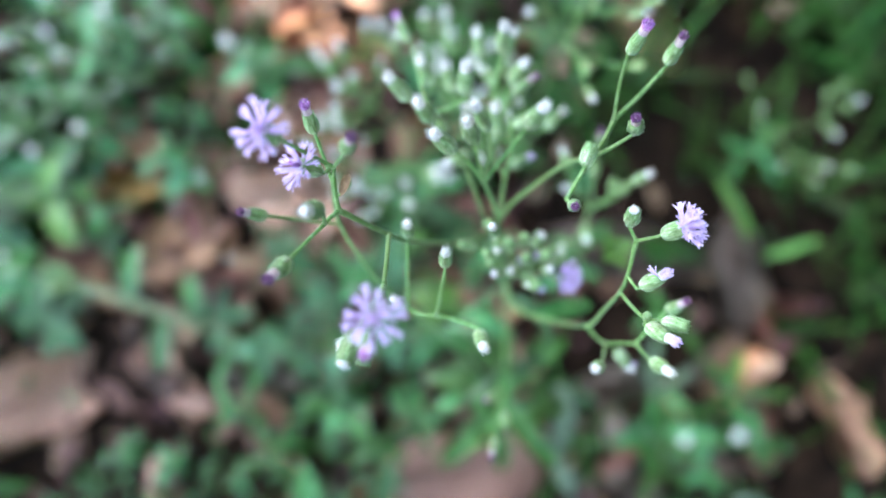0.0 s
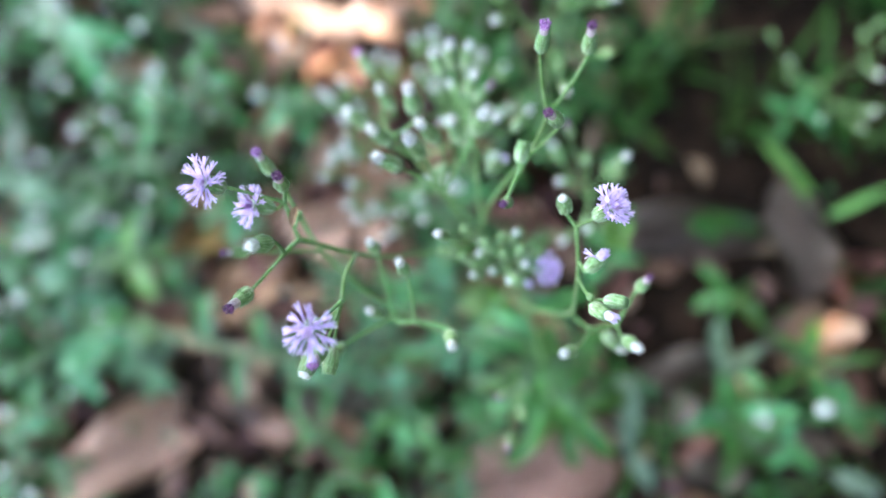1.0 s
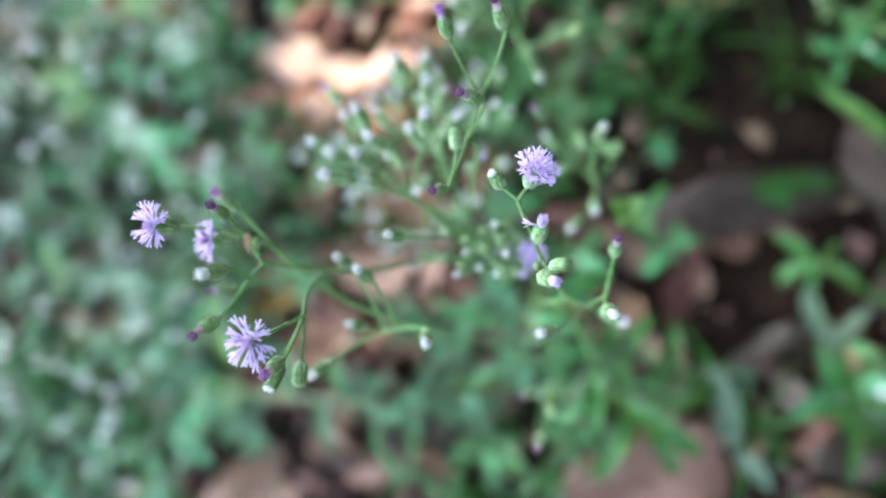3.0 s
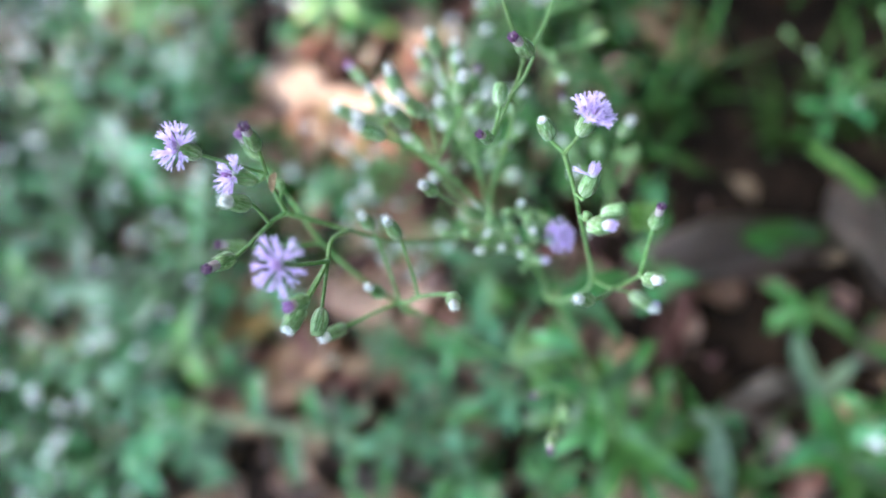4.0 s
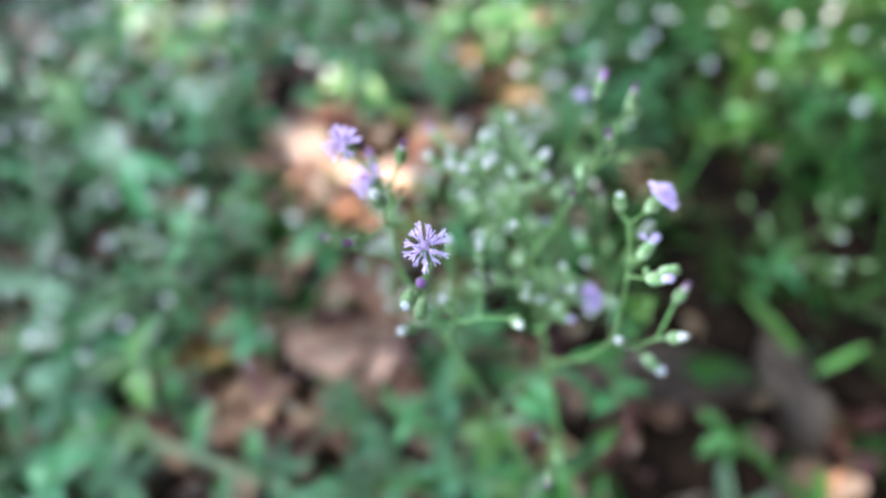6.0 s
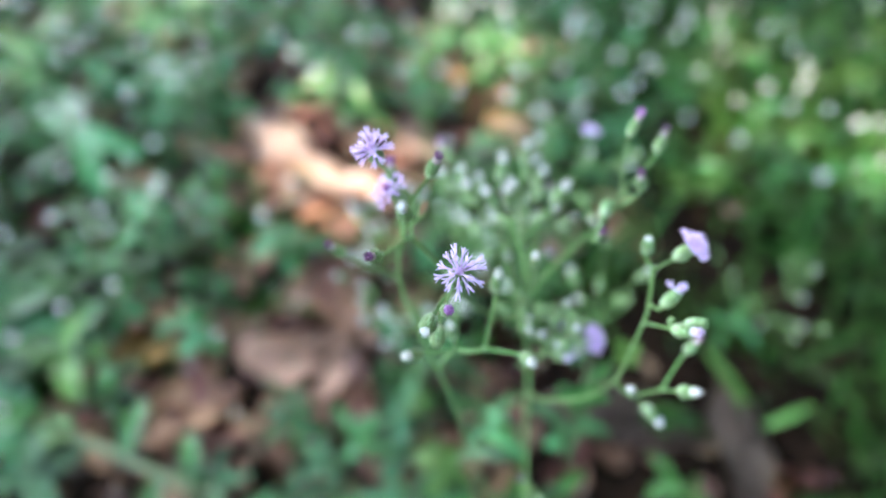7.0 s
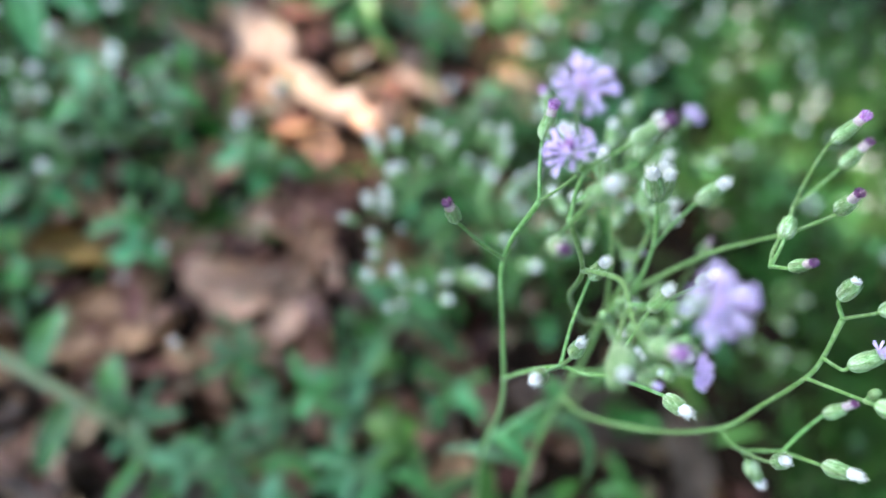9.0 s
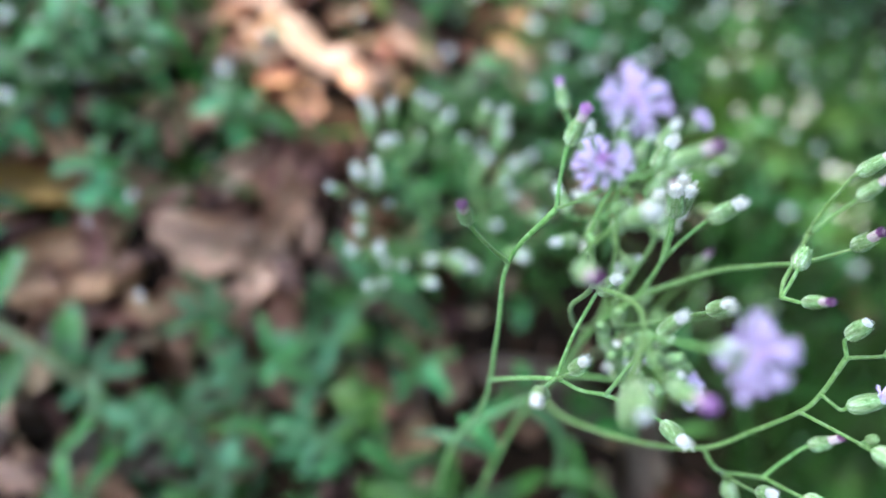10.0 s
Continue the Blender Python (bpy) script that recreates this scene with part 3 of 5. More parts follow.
def dead_leaf(a, b, wide, mat, z=8.0, curl=0.5, fold=0.25, roll=0.0, tilt=0.0, seed=0, label="dry brown fallen leaf lying on the soil", ragged=0.28):
    """A fallen leaf from its stalk end a to its tip b (millimetres on the ground)."""
    key = (mat.name, seed % 5, ragged)
    if key not in DEAD_MESHES:
        rng = random.Random(seed % 5)
        bm = bmesh.new()
        blade(bm, 1.0, 0.42, fold=fold + rng.uniform(0, 0.5 * ragged), droop=curl * rng.uniform(0.6, 1.3), belly=rng.uniform(0.42, 0.55), rows=22, cols=6, ripple=0.3, twist=rng.uniform(-0.3, 0.3), seed=seed, tip=0.9, ragged=ragged)
        bmesh.ops.solidify(bm, geom=bm.faces[:], thickness=0.004)
        rib = bmesh.new()
        tube(rib, [Vector((0, -0.14, 0.012)), Vector((0, 0.0, 0.004)), Vector((0, 0.25, 0.002)), Vector((0, 0.5, -0.02))], 0.011, 0.006, 5)
        DEAD_MESHES[key] = mesh_of("dead_leaf", bm, mat), mesh_of("stalk", rib, LITTER_BITS)
    start, end = V(*a, z), V(*b, z)
    length = (end - start).length
    yaw = math.degrees(math.atan2(end.y - start.y, end.x - start.x)) - 90
    ob = new("dead_leaf", DEAD_MESHES[key][0])
    part("stalk", DEAD_MESHES[key][1], ob)
    ob.matrix_basis = Matrix.Translation(start) @ pose(0, 0, 0, tilt, roll, yaw) @ Matrix.Diagonal((wide * MM / 0.42, length, length, 1))
    return tagged(ob, label, "leaf", "leaf litter")


BIG_LABEL = "large pinkish-brown fallen leaf, dry and curled"
dead_leaf((-304, -154), (-190, -70), 52, LITTER_PALE, 16, 0.5, seed=0, label=BIG_LABEL, ragged=0.06)
dead_leaf((-24, -114), (94, -80), 58, LITTER_PALE, 15, 0.4, seed=1, label=BIG_LABEL, ragged=0.06)
dead_leaf((-180, -60), (-136, -112), 22, LITTER_PALE, 14, 0.8, roll=30, seed=2, label="narrow curled brown fallen leaf")
dead_leaf((-205, -26), (-160, 40), 48, LITTER, 9, 0.4, seed=3)
dead_leaf((-164, 42), (-78, 64), 38, LITTER_PALE, 13, 0.6, seed=4, label="pale tan fallen leaf with lobed curled edge", ragged=0.6)
dead_leaf((-252, 20), (-196, 46), 20, LITTER_ORANGE, 12, 0.3, seed=1, label="orange-yellow fallen leaf on the soil")
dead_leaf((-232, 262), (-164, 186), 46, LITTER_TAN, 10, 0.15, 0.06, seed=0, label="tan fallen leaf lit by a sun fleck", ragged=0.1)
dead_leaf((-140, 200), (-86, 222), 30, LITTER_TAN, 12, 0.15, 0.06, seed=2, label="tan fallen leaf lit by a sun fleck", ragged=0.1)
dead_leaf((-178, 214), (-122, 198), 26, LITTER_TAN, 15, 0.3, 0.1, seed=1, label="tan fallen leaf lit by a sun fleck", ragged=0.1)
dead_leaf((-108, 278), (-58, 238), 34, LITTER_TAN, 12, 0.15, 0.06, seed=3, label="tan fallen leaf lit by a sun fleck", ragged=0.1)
dead_leaf((262, 452), (292, 470), 20, LITTER_ORANGE, 14, 0.3, seed=1, label="small orange fallen leaf among the herbs")
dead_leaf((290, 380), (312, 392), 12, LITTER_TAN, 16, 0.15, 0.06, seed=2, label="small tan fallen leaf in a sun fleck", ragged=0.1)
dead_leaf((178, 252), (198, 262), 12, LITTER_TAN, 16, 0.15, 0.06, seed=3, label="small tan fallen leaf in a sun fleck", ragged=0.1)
dead_leaf((42, 50), (176, 68), 36, LITTER_GREY, 20, 0.3, seed=2, label="long dull grey-brown fallen leaf", ragged=0.06)
dead_leaf((80, 48), (54, -14), 20, LITTER, 10, 0.4, seed=0)
dead_leaf((-110, -62), (-40, -40), 40, LITTER, 8, 0.4, seed=1)
dead_leaf((-190, -82), (-166, -52), 22, LITTER_PALE, 16, 1.0, roll=20, seed=4, label="curled pale fallen leaf")
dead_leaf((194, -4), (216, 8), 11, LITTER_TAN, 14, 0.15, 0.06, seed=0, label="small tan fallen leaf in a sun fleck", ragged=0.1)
dead_leaf((-60, -10), (10, 22), 34, LITTER, 8, 0.4, seed=3)
dead_leaf((-120, 100), (-100, 165), 36, LITTER, 8, 0.4, seed=0)
dead_leaf((-60, 90), (-20, 150), 34, LITTER, 8, 0.5, seed=2)


OPEN = [(-0.245, -0.11, 0.058), (0.035, -0.097, 0.058), (-0.158, -0.087, 0.035), (-0.18, 0.005, 0.045), (-0.125, 0.053, 0.045), (-0.225, 0.033, 0.03), (-0.198, 0.226, 0.065),
        (-0.113, 0.21, 0.05), (-0.095, 0.255, 0.05), (0.077, 0.057, 0.04), (0.2, 0.005, 0.03), (0.066, 0.015, 0.03), (-0.11, 0.13, 0.05), (-0.135, 0.18, 0.04), (-0.07, 0.1, 0.03), (0.15, 0.072, 0.04), (0.105, 0.085, 0.03)]


def is_open(x, y):
    return any(math.hypot(x - cx, y - cy) < r for cx, cy, r in OPEN)


def trail(x, y):
    """How bare the litter lies: 0 under the herbs, 1 along the open strip."""
    line = [(-0.30, 0.55), (-0.20, 0.27), (-0.15, 0.10), (-0.14, 0.03), (-0.03, -0.01), (0.06, 0.03), (0.08, -0.03), (0.03, -0.10)]
    best = 9.0
    for (ax, ay), (bx, by) in zip(line, line[1:]):
        t = max(0, min(1, ((x - ax) * (bx - ax) + (y - ay) * (by - ay)) / ((bx - ax) ** 2 + (by - ay) ** 2)))
        best = min(best, math.hypot(x - ax - t * (bx - ax), y - ay - t * (by - ay)))
    return 1.0 if is_open(x, y) else 0.9 * math.exp(-(best / 0.05) ** 2)


litter_rng = random.Random(41)
count = 0
while count < 230:
    x, y = litter_rng.uniform(-0.62, 0.46), litter_rng.uniform(-0.26, 0.85)
    bare = 0.3 if x < 0.07 and noise.noise(Vector((x * 10, y * 10, 9.0))) < -0.1 else 0.0
    if litter_rng.random() > bare + (0.0 if 0.07 < x < 0.28 and 0.07 < y < 0.32 else 0.1 if x > 0.1 and y > 0.06 else 0.45) + 0.65 * trail(x, y):
        continue
    if any(math.hypot(x - cx, y - cy) < 0.075 for cx, cy, _ in OPEN[:2]) or 0.085 < x < 0.17 and -0.01 < y < 0.11:
        continue
    a, long = litter_rng.uniform(0, math.tau), litter_rng.uniform(35, 80)
    dead_leaf((x * 1000, y * 1000), (x * 1000 + long * math.cos(a), y * 1000 + long * math.sin(a)), long * litter_rng.uniform(0.32, 0.5),
              litter_rng.choice((LITTER, LITTER, LITTER_GREY if x > 0.08 else LITTER, LITTER_GREY if x > 0.08 else LITTER_PALE)), litter_rng.uniform(3, 9), 0.4, roll=litter_rng.uniform(-20, 20), tilt=litter_rng.uniform(-6, 8), seed=litter_rng.randrange(5))
    count += 1
for n in range(70):
    x, y = litter_rng.uniform(-0.32, 0.03), litter_rng.uniform(-0.13, 0.2)
    if any(math.hypot(x - cx, y - cy) < 0.06 for cx, cy, _ in OPEN[:2]):
        continue
    a, long = litter_rng.uniform(0, math.tau), litter_rng.uniform(25, 55)
    dead_leaf((x * 1000, y * 1000), (x * 1000 + long * math.cos(a), y * 1000 + long * math.sin(a)), long * litter_rng.uniform(0.3, 0.5), litter_rng.choice((LITTER, LITTER, LITTER_PALE, LITTER_GREY)),
              litter_rng.uniform(5, 12), 0.5, roll=litter_rng.uniform(-30, 30), tilt=litter_rng.uniform(-8, 14), seed=litter_rng.randrange(5), ragged=0.45)


def scatter_mesh(name, templates, count, seed, place, mat):
    """Many small leaves in one mesh."""
    rng = np.random.default_rng(seed)
    verts, faces, total = [], [], 0
    pyrng = random.Random(seed)
    for n in range(count):
        m = place(pyrng)
        if m is None:
            continue
        tv, tf = templates[pyrng.randrange(len(templates))]
        a = np.array(m)
        verts.append(tv @ a[:3, :3].T + a[:3, 3])
        faces.append(tf + total)
        total += len(tv)
    data = bpy.data.meshes.new(name)
    data.from_pydata(np.concatenate(verts).tolist(), [], np.concatenate(faces).tolist())
    data.materials.append(mat)
    data.polygons.foreach_set("use_smooth", [True] * len(data.polygons))
    return new(name, data)


def template(length, width, **kw):
    bm = bmesh.new()
    blade(bm, length, width, **kw)
    bm.verts.index_update()
    out = np.array([v.co[:] for v in bm.verts]), np.array([[v.index for v in f.verts] for f in bm.faces])
    bm.free()
    return out


BITS = [template(1, 0.5, rows=3, cols=2, fold=0.3, droop=0.6), template(1, 0.3, rows=3, cols=2, fold=0.1, droop=0.9, twist=0.6), template(1, 0.7, rows=2, cols=2, fold=0.5, droop=0.3)]


def bit_place(rng):
    x, y = rng.uniform(-0.65, 0.5), rng.uniform(-0.3, 0.9)
    if x > 0.05 and rng.random() < (0.96 if y > 0.06 else 0.75):
        return None
    if rng.random() > 0.25 + 0.8 * trail(x, y):
        return None
    size = rng.uniform(0.006, 0.034)
    return Matrix.Translation((x, y, ground_height(x, y) + rng.uniform(0.001, 0.006))) @ Euler((rng.uniform(-0.5, 0.5), rng.uniform(-0.5, 0.5), rng.uniform(0, 6.3))).to_matrix().to_4x4() @ Matrix.Scale(size, 4)


tagged(scatter_mesh("leaf_crumbs", BITS, 7000, 8, bit_place, LITTER_BITS), "crumbled brown leaf litter strewn over dark soil", "leaf litter", kind="stuff")

# ---------------------------------------------------------------- herbs of the woodland floor
CREEP = [template(1.3, 0.42, rows=4, cols=2, fold=0.4, droop=0.9), template(1.4, 0.32, rows=4, cols=2, fold=0.3, droop=1.2), template(1.1, 0.6, rows=4, cols=2, fold=0.5, droop=0.7)]


def creep_place(rng):
    x, y = rng.uniform(-0.65, 0.5), rng.uniform(-0.3, 0.9)
    if is_open(x, y) and rng.random() < 0.93 or rng.random() < 0.4 * trail(x, y) + (0.85 if x > 0.1 else 0.1):
        return None
    patch = noise.noise(Vector((x * 10, y * 10, 9.0))) * 0.7 + noise.noise(Vector((x * 38, y * 38, 8.0)))
    if patch < rng.uniform(0.05, 0.4) - (0.12 if x > -0.24 and y < 0.12 else 0):
        return None
    size = rng.uniform(0.005, 0.010) if x > -0.24 and y < 0.12 else rng.uniform(0.006, 0.016)
    up = rng.uniform(0.004, 0.03 + 0.02 * patch)
    return Matrix.Translation((x, y, ground_height(x, y) + up)) @ Euler((rng.uniform(-0.8, 0.9), rng.uniform(-0.8, 0.8), rng.uniform(0, 6.3))).to_matrix().to_4x4() @ Matrix.Scale(size, 4)


tagged(scatter_mesh("creeping_herb", CREEP, 34000, 9, creep_place, CARPET), "low carpet of small creeping leaves, green darkened for shade", "ground cover", kind="stuff")

herb_rng = random.Random(19)
ROUND_LEAVES = [leaf_mesh("leaf", LEAF_COOL, 0.026, 0.0098, fold=0.35, droop=1.0, rows=6, cols=4, seed=n) for n in range(2)]
LONG_LEAVES = [leaf_mesh("leaf", LEAF, 0.038, 0.009, fold=0.4, droop=1.1, rows=8, cols=4, seed=n, ripple=0.1) for n in range(2)]
FRESH_LEAVES = [leaf_mesh("leaf", LEAF_FRESH, 0.034, 0.014, fold=0.25, droop=0.7, rows=7, cols=4, seed=n) for n in range(2)]
BLADES = [leaf_mesh("blade", GRASS, 0.09, 0.005, fold=0.4, droop=d, belly=0.25, rows=10, cols=2, twist=0.4, tip=1.3) for d in (0.7, 1.3, 1.9)]


def herb(name, leaves, height, count, tilt, label, stem_mat=STEM_DULL):
    root = new(name)
    tagged(root, label, "weed", "herbs of the woodland floor")
    lean = Vector((herb_rng.uniform(-0.2, 0.2), herb_rng.uniform(-0.2, 0.2), 1)) * height
    bm = bmesh.new()
    tube(bm, glide([Vector((0, 0, -0.006)), lean * 0.5 + Vector((0.002, 0.001, 0)), lean]), 0.0009, 0.0006, 6)
    part("stem", mesh_of("stem", bm, stem_mat), root)
    for n in range(count):
        share = 0.25 + 0.75 * (n + 1) / count
        part("leaf", herb_rng.choice(leaves), root, Matrix.Translation(lean * share) @ pose(0, 0, 0, 0, 0, n * 137.5 + herb_rng.uniform(-20, 20)) @ pose(0, 0, 0, tilt + herb_rng.uniform(-12, 18), 0, 0) @ Matrix.Scale(herb_rng.uniform(0.7, 1.15), 4))
    return root


def tuft(count):
    root = new("grass_tuft")
    tagged(root, "small tuft of arching green grass blades", "grass", "grass tufts")
    for n in range(count):
        part("blade", herb_rng.choice(BLADES), root, pose(0, 0, -0.004, 0, 0, n * 360 / count + herb_rng.uniform(-25, 25)) @ pose(0, 0, 0, herb_rng.uniform(35, 75), 0, 0) @ Matrix.Scale(herb_rng.uniform(0.5, 1.1), 4))
    return root


def budded(count, height):
    """A low weed whose white balls are seed heads and stand-ins for leaf glints."""
    root = herb("seeding_weed", ROUND_LEAVES, height * 0.6, 6, 10, "low weed with white seed heads that also stand in for leaf glints")
    for n in range(count):
        a, r = n * 2.4 + herb_rng.uniform(-0.4, 0.4), herb_rng.uniform(0.006, 0.03)
        tip = Vector((r * math.cos(a), r * math.sin(a), height * herb_rng.uniform(0.8, 1.25)))
        bm = bmesh.new()
        tube(bm, glide([Vector((0, 0, height * 0.4)), tip * 0.6 + Vector((0, 0, height * 0.1)), tip], 4), 0.0005, 0.0004, 5)
        part("stalk", mesh_of("stalk", bm, STEM), root)
        way = (tip - Vector((0, 0, height * 0.3))).normalized()
        part("seed_head", FLUFFS[n % 2], root, aim(tip - way * 0.001, way, n * 50, herb_rng.uniform(0.95, 1.25)), label="white fluffy ball for ripe bristles and for glints")
    return root


KINDS = [herb("small_leaf_weed", ROUND_LEAVES, 0.028, 6, 12, "low weed with small pointed bluish-green leaves"),
         herb("small_leaf_weed", ROUND_LEAVES, 0.045, 7, 5, "low weed with small pointed bluish-green leaves"),
         herb("narrow_leaf_weed", LONG_LEAVES, 0.040, 6, 18, "weed with narrow pointed dark green leaves"),
         herb("narrow_leaf_weed", LONG_LEAVES, 0.065, 7, 10, "weed with narrow pointed dark green leaves"),
         herb("fresh_weed", FRESH_LEAVES, 0.035, 6, 15, "weed with fresh light green leaves"),
         tuft(7), tuft(9), budded(1, 0.05), budded(2, 0.065)]
spots = []
tries = 0
while len(spots) < 480 and tries < 9000:
    tries += 1
    x, y = herb_rng.uniform(-0.5, 0.4), herb_rng.uniform(-0.2, 0.6)
    if is_open(x, y) or herb_rng.random() < 0.55 * trail(x, y):
        continue
    if x < 0.05 and noise.noise(Vector((x * 10, y * 10, 9.0))) < herb_rng.uniform(-0.4, -0.05):
        continue
    if any((x - a) ** 2 + (y - b) ** 2 < (0.085 if x > 0.07 and 0.06 < y < 0.27 else 0.05 if x > 0.04 and y < 0.06 else 0.03 if x > 0.1 else 0.028 if x > -0.24 and y < 0.12 else 0.0225) ** 2 for a, b in spots):
        continue
    spots.append((x, y))
for n, (x, y) in enumerate(spots):
    left = x < -0.12 and not (y < 0.12 and x > -0.24)
    weights = (5, 4, 3, 2, 0.8, 1, 1, 6, 6) if left else (4, 4, 3, 2, 0, 1, 1, 0.1, 0) if x < 0.03 and y < 0.1 else (0.3, 0.4, 0.8, 1.2, 0, 6, 6, 0.15, 0) if x > 0.08 and 0.04 < y < 0.25 else (1, 1, 5, 4, 5.0 if x > 0.2 and y > 0.27 else 0.6 if y > 0.25 else 0.0, 5 if x > 0.1 else 2, 5 if x > 0.1 else 2, 7 if y > 0.25 else 0.5, 7 if y > 0.25 else 0.3)
    pick = n if n < len(KINDS) else None
    m = pose(x, y, ground_height(x, y), herb_rng.uniform(-8, 8), herb_rng.uniform(-8, 8), herb_rng.uniform(0, 360))
    if pick is not None:
        KINDS[pick].matrix_basis = m
    else:
        sort = herb_rng.choices(range(len(KINDS)), weights)[0]
        ob = copy_thing(KINDS[sort], m)
        s = herb_rng.uniform(0.85, 1.15) if sort > 6 else herb_rng.uniform(0.42, 0.85) if x < 0.06 and x > -0.24 and y < 0.12 else herb_rng.uniform(0.55, 1.1) if x < 0.06 else herb_rng.uniform(0.5, 1.0)
        ob.scale = (s, s, s)


def seed_stalk(height, size):
    """A thin leafless stalk whose white ball stands in for a bright glint."""
    root = new("seed_stalk")
    tagged(root, "thin green stalk whose white ball stands in for a glint", "weed", "seed stalks among the herbs")
    bm = bmesh.new()
    tip = Vector((herb_rng.uniform(-0.006, 0.006), herb_rng.uniform(-0.006, 0.006), height))
    tube(bm, glide([Vector((0, 0, -0.004)), tip * 0.55 + Vector((0.002, 0.001, 0)), tip], 4), 0.0006, 0.0004, 5)
    part("stalk", mesh_of("stalk", bm, STEM), root)
    part("seed_head", FLUFFS[0], root, aim(tip - Vector((0, 0, 0.001)), Vector((0.1, 0, 1)), 0, size), label="white fluffy ball for ripe bristles and for glints")
    return root


# white balls set in the sun beams in place of bright glints
STALKS = [seed_stalk(0.035, 0.5), seed_stalk(0.05, 0.7), seed_stalk(0.065, 0.6)]
for n, (x, y, _) in enumerate(SUN_GAPS[-44:]):
    tall = (0.035, 0.05, 0.065)[n % 3]
    at = Vector((x, y, 0)) + Vector((SUN.x, SUN.y, 0)) / SUN.z * tall + Vector((herb_rng.uniform(-0.015, 0.015), herb_rng.uniform(-0.015, 0.015), 0))
    m = pose(at.x, at.y, ground_height(at.x, at.y), 0, 0, herb_rng.uniform(0, 360))
    if n < 3:
        STALKS[n].matrix_basis = m
    else:
        copy_thing(STALKS[n % 3], m)

# further white balls in place of small pale glints among the herbs
speck_rng = random.Random(31)
for n in range(34):
    x, y = speck_rng.uniform(-0.38, -0.13), speck_rng.uniform(-0.08, 0.3)
    ob = copy_thing(STALKS[n % 3], pose(x, y, ground_height(x, y), speck_rng.uniform(-12, 12), speck_rng.uniform(-12, 12), n * 50))
    ob.scale = (0.85,) * 3


def sward_place(rng):
    x, y = rng.uniform(0.07, 0.5), rng.uniform(0.05, 0.55)
    if is_open(x, y):
        return None
    if noise.noise(Vector((x * 16, y * 16, 3.0))) + (x - 0.07) * 1.6 + max(0, y - 0.25) < rng.uniform(0.08, 0.5) + (0.14 if x < 0.26 and y < 0.26 else 0):
        return None
    size = rng.uniform(0.035, 0.085)
    return Matrix.Translation((x, y, ground_height(x, y) - 0.003)) @ Euler((0, 0, rng.uniform(0, 6.3))).to_matrix().to_4x4() @ Euler((rng.uniform(0.8, 1.45), rng.uniform(-0.3, 0.3), 0)).to_matrix().to_4x4() @ Matrix.Scale(size, 4)


tagged(scatter_mesh("sward", [template(1, 0.075, rows=5, cols=2, fold=0.4, droop=d, belly=0.25, tip=1.3, twist=0.4) for d in (0.5, 1.0, 1.5)], 3200, 14, sward_place, SWARD), "dense dark green grass in the shade", "grass", kind="stuff")


def far_place(rng):
    x, y = rng.gauss(-0.1, 0.9), rng.gauss(0.4, 0.9)
    if -0.5 < x < 0.4 and -0.2 < y < 0.6 or rng.random() < trail(x, y):
        return None
    size = rng.uniform(0.02, 0.05)
    return Matrix.Translation((x, y, ground_height(x, y) + rng.uniform(0.01, 0.06))) @ Euler((rng.uniform(-0.4, 0.9), rng.uniform(-0.5, 0.5), rng.uniform(0, 6.3))).to_matrix().to_4x4() @ Matrix.Scale(size, 4)


tagged(scatter_mesh("undergrowth", [template(1, 0.4, rows=5, cols=2, fold=0.25, droop=0.8), template(1, 0.25, rows=5, cols=2, fold=0.3, droop=1.1)], 16000, 10, far_place, CARPET),
       "green undergrowth of leafy herbs farther off", "undergrowth", kind="stuff")


def big_herb(at, leaves, label, mat=LEAF_COOL):
    """A herb whose few large leaves are told apart: (yaw, pitch, length, width, height)."""
    root = new("broad_leaf_herb")
    root.location = V(*at)
    tagged(root, label, "weed", "broad-leaved herbs")
    top = max(h for *_, h in leaves)
    bm = bmesh.new()
    tube(bm, glide([Vector((0, 0, -0.006)), V(1, 1, top * 0.5), V(0, 0, top)]), 0.0012, 0.0008, 6)
    part("stem", mesh_of("stem", bm, STEM_DULL), root)
    for n, (yaw, pitch, long, wide, h) in enumerate(leaves):
        part("leaf", leaf_mesh("leaf", mat, long * MM, wide * MM, fold=0.2, droop=0.5, rows=10, cols=4, ripple=0.12, seed=n), root, V_pose(h, yaw, pitch))
    return root


def V_pose(h, yaw, pitch):
    return pose(0, 0, h * MM, 0, 0, yaw) @ pose(0, 0, 0, pitch, 0, 0)


big_herb((-352, 185, 0), [(45, 5, 72, 20, 30), (70, 0, 80, 22, 26), (-140, 5, 70, 20, 30), (-100, 8, 60, 18, 34), (150, 10, 50, 16, 24)], "herb with long lance-shaped bluish-green leaves")
big_herb((-310, 275, 0), [(85, 4, 46, 26, 26), (-90, 4, 44, 26, 28), (-30, 12, 36, 20, 30), (170, 14, 34, 20, 24)], "herb with broad soft green leaves")
big_herb((-180, 296, 0), [(20, 15, 26, 11, 30), (110, 12, 24, 10, 28), (200, 18, 24, 10, 32), (290, 10, 26, 11, 26)], "herb with fresh yellow-green leaves in a sun fleck", LEAF_FRESH)
low_rng = random.Random(83)
